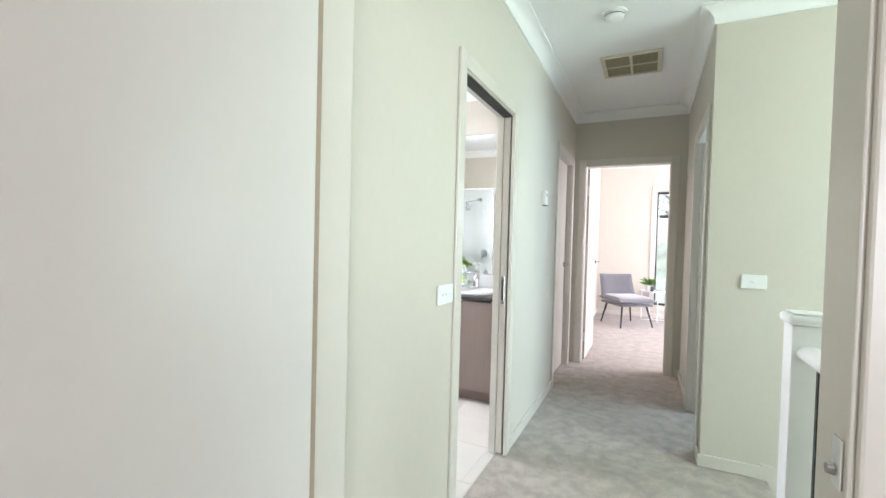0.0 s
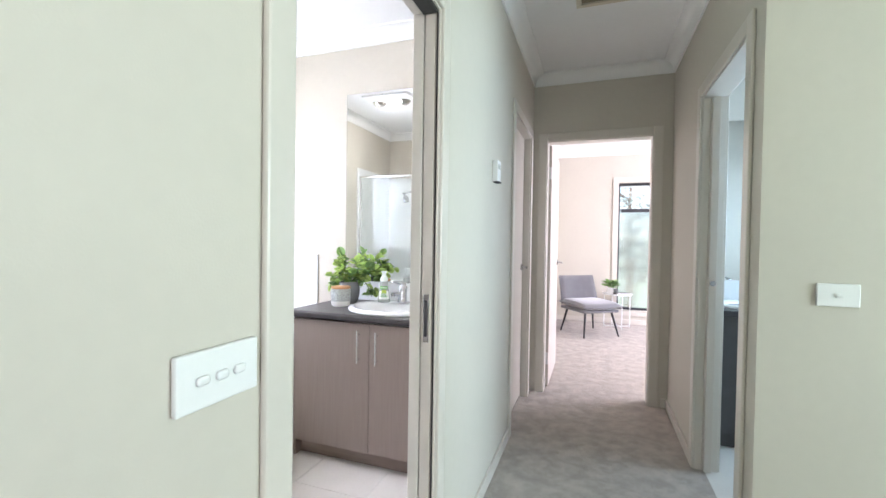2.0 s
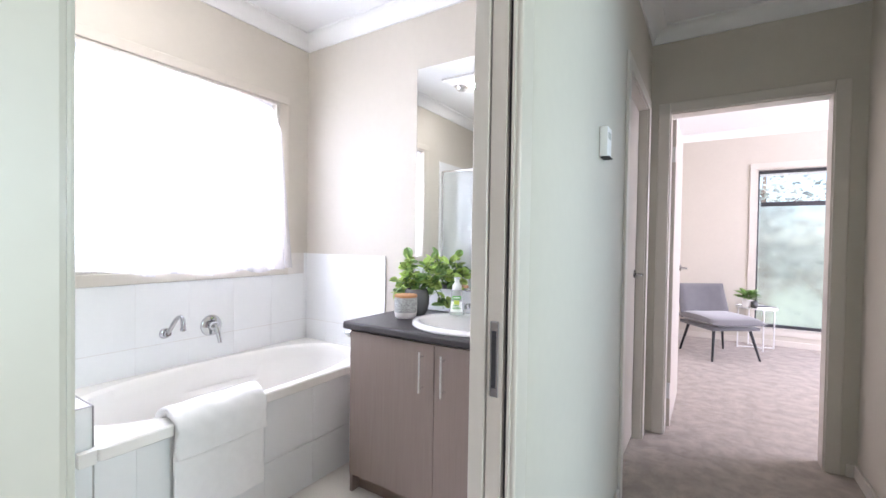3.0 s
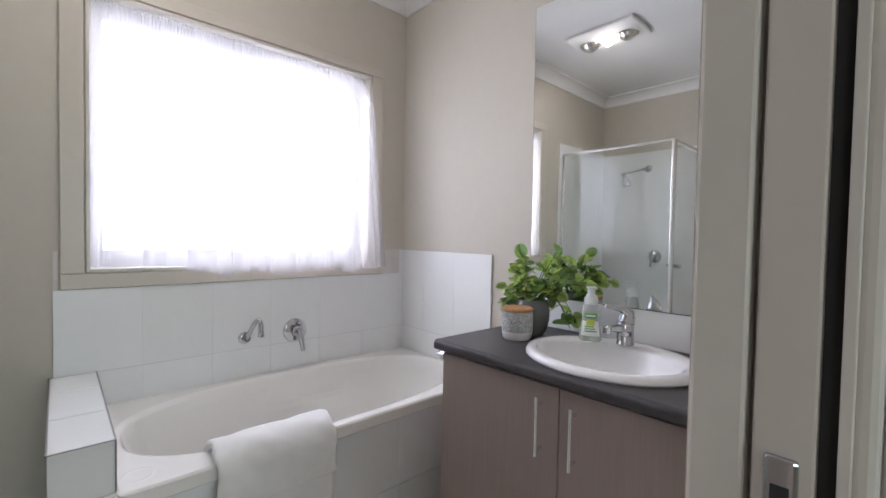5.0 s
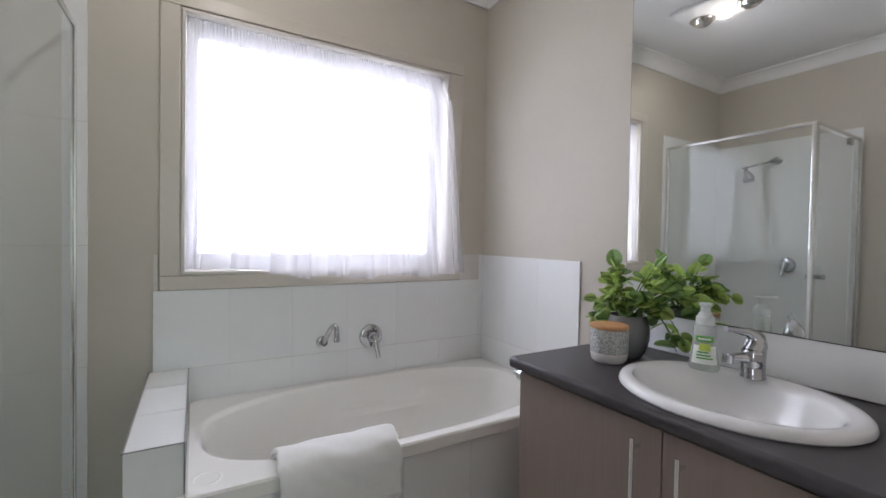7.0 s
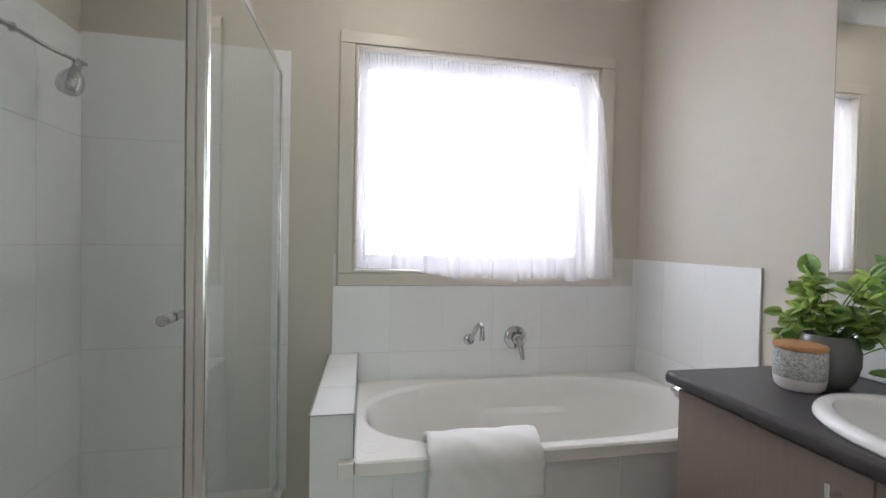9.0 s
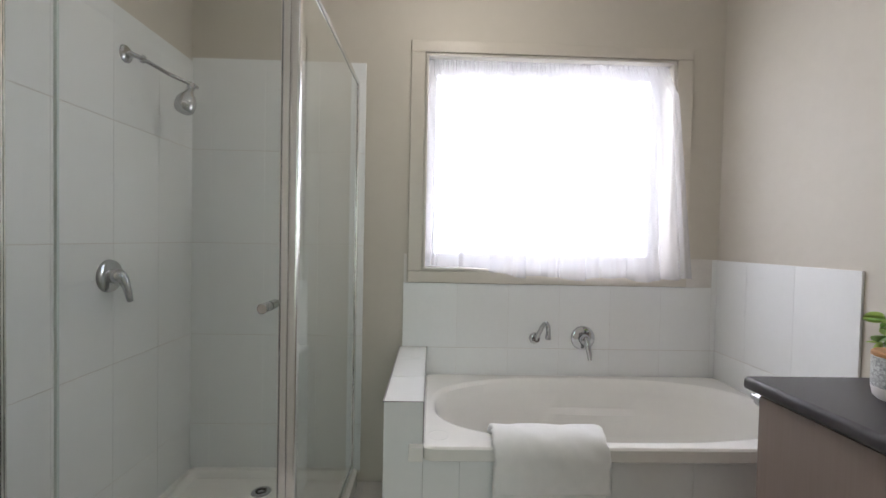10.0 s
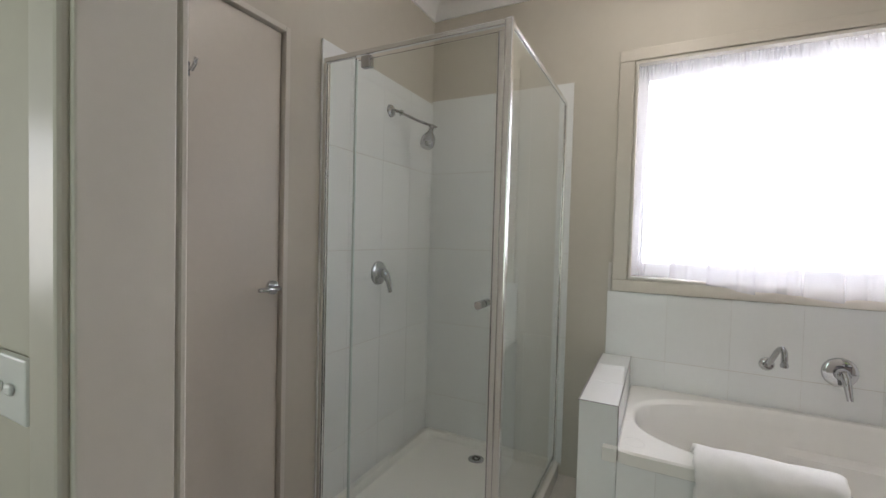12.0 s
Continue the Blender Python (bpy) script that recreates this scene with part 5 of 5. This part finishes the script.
r3 = handrail("balustrade", (1.051, 1.93, 0.90), (2.6, 1.93, -0.2), "white sloping stair handrail on black balusters")
for k in range(12):
    x = 1.13 + 0.12 * k
    zt = 0.90 - (x - 1.051) * 0.71
    part("baluster", bx(x - 0.008, 1.922, zt - 0.95, x + 0.008, 1.938, zt - 0.02), BLACK, r3)

st = thing("staircase", "carpeted stairs going down beside the wall", "stairs", kind="structure")
for k in range(9):
    part("step", bx(0.93 + 0.25 * k, 1.95, -0.185 * (k + 1) - 0.25, 0.93 + 0.25 * (k + 1), 3.028, -0.185 * (k + 1), r=0.008), CARPET, st)
bm = bmesh.new()
vs = [bm.verts.new((x, y, z)) for y in (3.0285, 3.016) for x, z in ((0.9005, 0.001), (0.9005, 0.085), (0.95, 0.085), (3.0, -1.43), (3.0, -1.62), (0.98, -0.12))]
for i in range(6):
    bm.faces.new((vs[i], vs[(i + 1) % 6], vs[6 + (i + 1) % 6], vs[6 + i]))
bm.faces.new(vs[:6])
bm.faces.new(vs[6:])
setting("baseboard_stair", bm, TRIM, "painted skirting running down the stairs", "baseboard")

# ---- small washroom beyond the hall ----
wv = thing("washroom_vanity", "dark grey vanity cabinet in the small washroom", "cabinet")
part("body", bx(0.745, 4.235, 0.10, 1.9, EY - 0.004, 0.80, r=0.002), DARKCAB, wv)
part("kick_board", bx(0.745, 4.28, 0.0, 1.9, EY - 0.004, 0.10), DARKCAB, wv)
part("counter", bx(0.735, 4.20, 0.8005, 1.92, EY - 0.004, 0.838, r=0.004), COUNTER, wv, "charcoal laminate counter")
basin((1.04, 4.44, 0.838), "white oval basin in the washroom vanity", 0.24, 0.2)
basin_tap((1.04, 4.60, 0.861))
wm = thing("washroom_mirror", "frameless mirror above the washroom vanity", "mirror", (1.32, EY - 0.004, 1.50))
part("glass", bx(-0.57, -0.005, -0.52, 0.57, 0.0, 0.60), MIRROR, wm)
ws = thing("washroom_splashback", "white tile splashback behind the washroom basin", "splashback", (1.32, EY - 0.003, 0.908))
part("tile", bx(-0.57, -0.006, -0.068, 0.57, 0.0, 0.068, r=0.001), TILE, ws)
wd = thing("washroom_door", "cream sliding door edge with round chrome latch", "door", (RX + 0.055, 3.93, 0))
part("leaf", bx(-0.018, -0.065, 0.012, 0.018, 0.0, 2.0, r=0.002), DOOR, wd)
part("latch", rd((0, -0.066, 1.02), (0, -0.072, 1.02), 0.014, n=20), CHROME, wd, "round chrome latch", smooth=True)


# ---- bedroom ----
def bedroom_window():
    w = thing("window_2", "tall bedroom window with dark frame, clear light over obscure pane", "window", (0, 8.3, 0), kind="structure")
    x0, x1, z0, z1, zt = 0.413, 2.1, 0.197, 2.164, 1.735
    t = -0.016
    for a in ((x0 - 0.07, t, z1 + 0.004, x1 + 0.07, 0.0, z1 + 0.07), (x0 - 0.07, t, z0 - 0.07, x1 + 0.07, 0.0, z0 - 0.004), (x0 - 0.07, t, z0 - 0.0035, x0 - 0.004, 0.0, z1 + 0.0035), (x1 + 0.004, t, z0 - 0.0035, x1 + 0.07, 0.0, z1 + 0.0035)):
        part("architrave", bx(*a, r=0.004), TRIM, w)
    for a in ((x0, -0.012, z0, x1, 0.148, z0 + 0.012), (x0, -0.012, z1 - 0.012, x1, 0.148, z1), (x0, -0.012, z0 + 0.0125, x0 + 0.012, 0.148, z1 - 0.0125), (x1 - 0.012, -0.012, z0 + 0.0125, x1, 0.148, z1 - 0.0125)):
        part("reveal", bx(*a, r=0.001), TRIM, w)
    for a in ((x0 + 0.013, 0.08, z0 + 0.013, x1 - 0.013, 0.125, z0 + 0.048), (x0 + 0.013, 0.08, z1 - 0.048, x1 - 0.013, 0.125, z1 - 0.013), (x0 + 0.0535, 0.08, zt - 0.026, x1 - 0.0535, 0.125, zt + 0.026), (x0 + 0.013, 0.08, z0 + 0.0485, x0 + 0.035, 0.125, z1 - 0.0485), (x1 - 0.053, 0.08, z0 + 0.0485, x1 - 0.013, 0.125, z1 - 0.0485)):
        part("window_frame", bx(*a, r=0.003), FRAME_DARK, w)
    for za, zb, m in ((z0 + 0.045, zt - 0.025, OBSCURE), (zt + 0.025, z1 - 0.045, PANE)):
        g = part("pane", bx(x0 + 0.033, 0.100, za, x1 - 0.05, 0.105, zb), m, w)
        g.visible_shadow = False


bedroom_window()


def lounge_chair():
    """Armless lounge chair; local -y is its front."""
    c = thing("lounge_chair", "armless grey velvet lounge chair on black tapered legs", "chair", (0.02, 7.39, 0), 36.0)
    bm = bmesh.new()
    box(bm, -0.27, -0.30, 0.315, 0.27, 0.25, 0.352, r=0.016, seg=3)
    part("seat_base", bm, VELVET, c, smooth=True)
    bm = bmesh.new()
    bmesh.ops.create_grid(bm, x_segments=18, y_segments=18, size=1.0)
    top = list(bm.verts)
    low = {}
    for v in top:
        u, w = v.co.x, v.co.y
        edge = (1 - abs(u) ** 4) * (1 - abs(w) ** 4)
        low[v] = bm.verts.new((0.298 * u, -0.032 + 0.318 * w, 0.392 - 0.040 * edge ** 0.4 + 0.014 * u * u))
        v.co = Vector((0.298 * u, -0.032 + 0.318 * w, 0.396 + 0.062 * edge ** 0.35 + 0.014 * u * u - 0.018 * (w < 0) * w * w))
    for f in list(bm.faces):
        bm.faces.new([low[v] for v in reversed(f.verts)])
    for e in [e for e in bm.edges if len(e.link_faces) == 1 and e.verts[0] in low]:
        p, q = e.verts
        bm.faces.new((p, q, low[q], low[p]))
    part("seat_cushion", bm, VELVET, c, "pillowy velvet seat cushion", smooth=True)
    bm = bmesh.new()
    bmesh.ops.create_grid(bm, x_segments=16, y_segments=14, size=1.0)
    front = list(bm.verts)
    rear = {}
    for v in front:
        u, w = v.co.x, v.co.y
        edge = (1 - abs(u) ** 5) * (1 - abs(w) ** 5)
        half = 0.292 - 0.018 * (w + 1) / 2
        x, z, y = half * u, 0.185 + 0.205 * w - 0.012 * (w > 0) * u * u, -0.055 * u * u
        rear[v] = bm.verts.new((x, y + 0.010 + 0.034 * edge ** 0.4, z))
        v.co = Vector((x, y - 0.008 - 0.040 * edge ** 0.4, z))
    for f in list(bm.faces):
        bm.faces.new([rear[v] for v in reversed(f.verts)])
    for e in [e for e in bm.edges if len(e.link_faces) == 1 and e.verts[0] in rear]:
        p, q = e.verts
        bm.faces.new((p, q, rear[q], rear[p]))
    b = part("backrest", bm, VELVET, c, "gently curved velvet backrest", smooth=True)
    b.matrix_basis = pose(0, 0.235, 0.385, -17, 0, 0)
    for x, y in ((-0.235, -0.27), (0.235, -0.27), (-0.235, 0.21), (0.235, 0.21)):
        part("leg", rd((x * 0.86, y * 0.86, 0.31), (x * 1.12, y * 1.12, 0.0), 0.016, 0.010, 14), BLACK, c, smooth=True)


lounge_chair()


def side_table():
    t = thing("side_table", "small round white metal side table", "table", (0.42, 8.01, 0), 18)
    part("tabletop", lathe([(0.0, 0.478), (0.205, 0.478), (0.205, 0.497), (0.201, 0.497), (0.201, 0.484), (0.0, 0.484)], 48), WHITE_METAL, t, smooth=True)
    for k in range(4):
        a = math.pi / 2 * k
        part("leg", rd((0.188 * math.cos(a), 0.188 * math.sin(a), 0.0), (0.188 * math.cos(a), 0.188 * math.sin(a), 0.479), 0.008, n=10), WHITE_METAL, t)
    for a in (0.0, math.pi / 2):
        part("cross_bar", rd((0.18 * math.cos(a), 0.18 * math.sin(a), 0.012 + a * 0.01), (-0.18 * math.cos(a), -0.18 * math.sin(a), 0.012 + a * 0.01), 0.006, n=8), WHITE_METAL, t)


side_table()
bk = thing("book", "closed dark book lying on the side table", "book", (0.47, 7.96, 0.4845), 25)
part("cover", bx(-0.09, -0.06, 0.0, 0.09, 0.06, 0.024, r=0.002), DARKCAB, bk)
part("pages", bx(-0.086, -0.0605, 0.003, 0.0905, 0.055, 0.021), CERAMIC, bk, "white page block")
cu = thing("cup", "small brown glazed cup beside the plant", "cup", (0.40, 7.98, 0.4845))
part("body", lathe([(0.0, 0.0), (0.024, 0.0), (0.03, 0.01), (0.032, 0.075), (0.029, 0.075), (0.026, 0.012), (0.0, 0.012)], 24), POT, cu, smooth=True)
sp = thing("small_plant", "small leafy plant in a pale pot", "plant", (0.33, 8.02, 0.4845))
part("pot", lathe([(0.0, 0.0), (0.045, 0.0), (0.055, 0.09), (0.050, 0.09), (0.045, 0.075), (0.0, 0.075)], 28), CERAMIC, sp, "pale ceramic pot", smooth=True)
rng = random.Random(8)
frond = leaf_shape(0.09, 0.016, 0.2, 0.3, False)
frond.materials.append(LEAF_DARK)
for k in range(46):
    a, e = rng.uniform(0, 6.283), rng.uniform(0.3, 1.3)
    ob = new("leaf", frond)
    ob.parent = sp
    s = rng.uniform(0.9, 1.5)
    ob.matrix_basis = aim((0.02 * math.cos(a), 0.02 * math.sin(a), rng.uniform(0.07, 0.16)), (math.cos(a), math.sin(a), e), rng.uniform(-0.5, 0.5)) @ Matrix.Diagonal((s, s, s, 1))

# ---- outdoors ----
setting("eave", bx(-1.2, 8.46, 2.25, 3.6, 9.0, 2.29), CEIL, "white soffit of the eave outside the bedroom window", "eave")
setting("fascia", bx(-1.2, 9.003, 2.165, 3.6, 9.03, 2.34), WHITE_METAL, "white fascia board along the eave", "eave")
tagged(part("ground", bx(-300, -300, -3.1, 300, 300, -3.0), GRASS), "grassy ground around the house", "ground", "", "structure")


def tree(at, h, seed):
    t = thing("tree", "leafy green garden tree outside the window", "tree", at, group="garden trees")
    rng = random.Random(seed)
    bm = bmesh.new()
    tube(bm, [(0, 0, 0), (0.05, 0.02, h * 0.3), (-0.03, 0.05, h * 0.6), (0.02, 0.0, h * 0.85)], [0.16, 0.13, 0.09, 0.04], 10)
    tips = []
    for k in range(14):
        z = h * rng.uniform(0.3, 0.8)
        a = rng.uniform(0, 6.283)
        r = rng.uniform(0.8, 1.9)
        e = Vector((r * math.cos(a), r * math.sin(a), z + rng.uniform(0.2, 1.0)))
        tube(bm, [(0, 0, z), (e.x * 0.5, e.y * 0.5, z + 0.25), e], [0.05, 0.035, 0.012], 6)
        tips.append(e)
    part("trunk", bm, BARK, t)
    verts, faces = [], []
    for e in tips + [Vector((0, 0, h))]:
        for _ in range(120):
            p = e + Vector((rng.gauss(0, 0.45), rng.gauss(0, 0.45), rng.gauss(0, 0.38)))
            d = Vector((rng.uniform(-1, 1), rng.uniform(-1, 1), rng.uniform(-0.8, 0.4))).normalized() * rng.uniform(0.09, 0.17)
            s = d.cross(Vector((rng.uniform(-1, 1), rng.uniform(-1, 1), 1))).normalized() * 0.05
            i = len(verts)
            verts += [p, p + d * 0.5 + s, p + d, p + d * 0.5 - s]
            faces.append((i, i + 1, i + 2, i + 3))
    me = bpy.data.meshes.new("crown")
    me.from_pydata([tuple(v) for v in verts], [], faces)
    me.materials.append(TREE_LEAF)
    ob = new("crown", me)
    ob.parent = t


tree((0.3, 13.6, -3.0), 5.0, 1)
tree((2.6, 13.0, -3.0), 5.6, 2)
tree((4.6, 15.5, -3.0), 7.0, 3)
tree((1.2, 17.0, -3.0), 7.4, 5)

# ---- tiles ----


def tile_field(parent, axis, face, us, zs, hole=None, out=1, mat=TILE, th=0.008, gap=0.0013):
    """Tiles on a wall face. us, zs: joint lines; hole (u0, u1, z0, z1) is left free."""
    for ua, ub in zip(us, us[1:]):
        for za, zb in zip(zs, zs[1:]):
            u0, u1, z0, z1 = ua + gap * 0.25, ub - gap * 0.25, za + gap, zb - gap
            if hole and u0 < hole[1] and u1 > hole[0] and z1 > hole[2]:
                if z0 >= hole[2]:
                    if u0 >= hole[0] and u1 <= hole[1]:
                        continue
                    if u0 < hole[0]:
                        u1 = hole[0]
                    elif u1 > hole[1]:
                        u0 = hole[1]
                else:
                    z1 = hole[2]
            lo, hi = sorted((face, face + out * th))
            a = (lo, u0, z0, hi, u1, z1) if axis == "x" else (u0, lo, z0, u1, hi, z1)
            part("tile", bx(*a, r=0.0007, seg=1), mat, parent)


def grid_lines(a, b, start, step):
    return [a] + [v for v in (start + step * k for k in range(-30, 31)) if a + 0.015 < v < b - 0.015] + [b]


wall_w = bpy.data.objects["wall_bath_window"]
wall_v = bpy.data.objects["wall_bath_vanity"]
wall_s = bpy.data.objects["wall_bath_shower"]
SHZ = [0.06, 0.283, 0.715, 1.151, 1.590, 2.018]
for p, a in ((wall_w, (WX, SY, 0.05, WX + 0.0080, 2.005, 2.021)), (wall_w, (WX, 2.2, 0.45, WX + 0.0080, VY, 0.976)), (wall_w, (WX, 2.2, 0.976, WX + 0.0080, 2.213, 1.1175)), (wall_w, (WX, 3.5835, 0.976, WX + 0.0080, VY, 1.1175)), (wall_s, (WX + 0.006, SY, 0.05, -1.482, SY + 0.0080, 2.003)),
             (wall_v, (WX + 0.006, VY - 0.0080, 0.45, -1.703, VY, 1.1155)), (wall_v, (-1.47, VY - 0.002, CT, BX, VY, 0.952))):
    part("grout_bed", bx(*a), GROUT, p)
tile_field(wall_w, "x", WX + 0.001, grid_lines(SY + 0.009, 2.006, 1.284, 0.25), SHZ)
tile_field(wall_w, "x", WX + 0.001, grid_lines(2.199, VY - 0.009, 2.460, 0.25), [0.47, 0.667, 1.118], hole=(2.2155, 3.5825, 0.9785, 9))
tile_field(wall_s, "y", SY + 0.001, grid_lines(WX + 0.001, -1.481, -2.16, 0.25), SHZ[:-1] + [2.004])
tile_field(wall_v, "y", VY - 0.001, grid_lines(WX + 0.001, -1.702, -1.958, 0.25), [0.47, 0.667, 1.116], out=-1)
tile_field(wall_v, "y", VY - 0.001, grid_lines(-1.47, BX - 0.001, -0.652, 0.40), [CT + 0.001, 0.952], out=-1, th=0.006)

hob = thing("bath_hob", "white tiled low nib wall at the end of the bath", "bath surround", kind="structure")
part("core", bx(WX + 0.010, 2.198, 0.0, -1.712, 2.309, 0.660), GROUT, hob)
tile_field(hob, "x", -1.712, [2.190, 2.317], [0.0, 0.22, 0.669], out=1)
for ya, o in ((2.198, -1), (2.309, 1)):
    tile_field(hob, "y", ya, grid_lines(WX + 0.012, -1.712, -1.95, 0.25), [0.0, 0.22, 0.6595], out=o)
for xa, xb in zip([WX + 0.012, -2.20, -1.95], [-2.20, -1.95, -1.703]):
    part("tile", bx(xa + 0.0016, 2.190, 0.6605, xb - 0.0016, 2.317, 0.669, r=0.0012, seg=1), TILE, hob)
part("edge_trim", bx(-1.7038, 2.190, 0.6695, -1.700, 2.317, 0.672), TRIM_DARK, hob)
for ya in (2.1885, 2.3175):
    part("edge_trim", bx(WX + 0.012, ya - 0.002, 0.6662, -1.7045, ya + 0.002, 0.6712), TRIM_DARK, hob)
part("edge_trim", bx(-1.7036, 2.3150, 0.5385, -1.7000, 2.3192, 0.6695), TRIM_DARK, hob)
front = thing("bath_front", "white tiled front panel under the bath", "bath surround", kind="structure")
part("core", bx(-1.725, 2.3175, 0.0, -1.703, VY - 0.002, 0.49), GROUT, front)
tile_field(front, "x", -1.703, [2.318, 2.435, 2.682, 2.928, 3.195, 3.445, 3.74], [0.0, 0.215, 0.492], out=1)

floor_b = bpy.data.objects["floor_bath_base"]
for xa, xb in zip([-1.70, -1.31, -0.91, -0.51], [-1.31, -0.91, -0.51, -0.455]):
    ys = grid_lines(SY, VY, 2.63, 0.40)
    for ya, yb in zip(ys, ys[1:]):
        part("tile", bx(xa + 0.0015, ya + 0.0015, -0.012, xb - 0.0015, yb - 0.0015, 0.0, r=0.001, seg=1), FLOOR_TILE, floor_b)
part("tile", bx(-1.72 - 0.69, 2.03, -0.012, -1.7015, 2.186, 0.0, r=0.001, seg=1), FLOOR_TILE, floor_b)
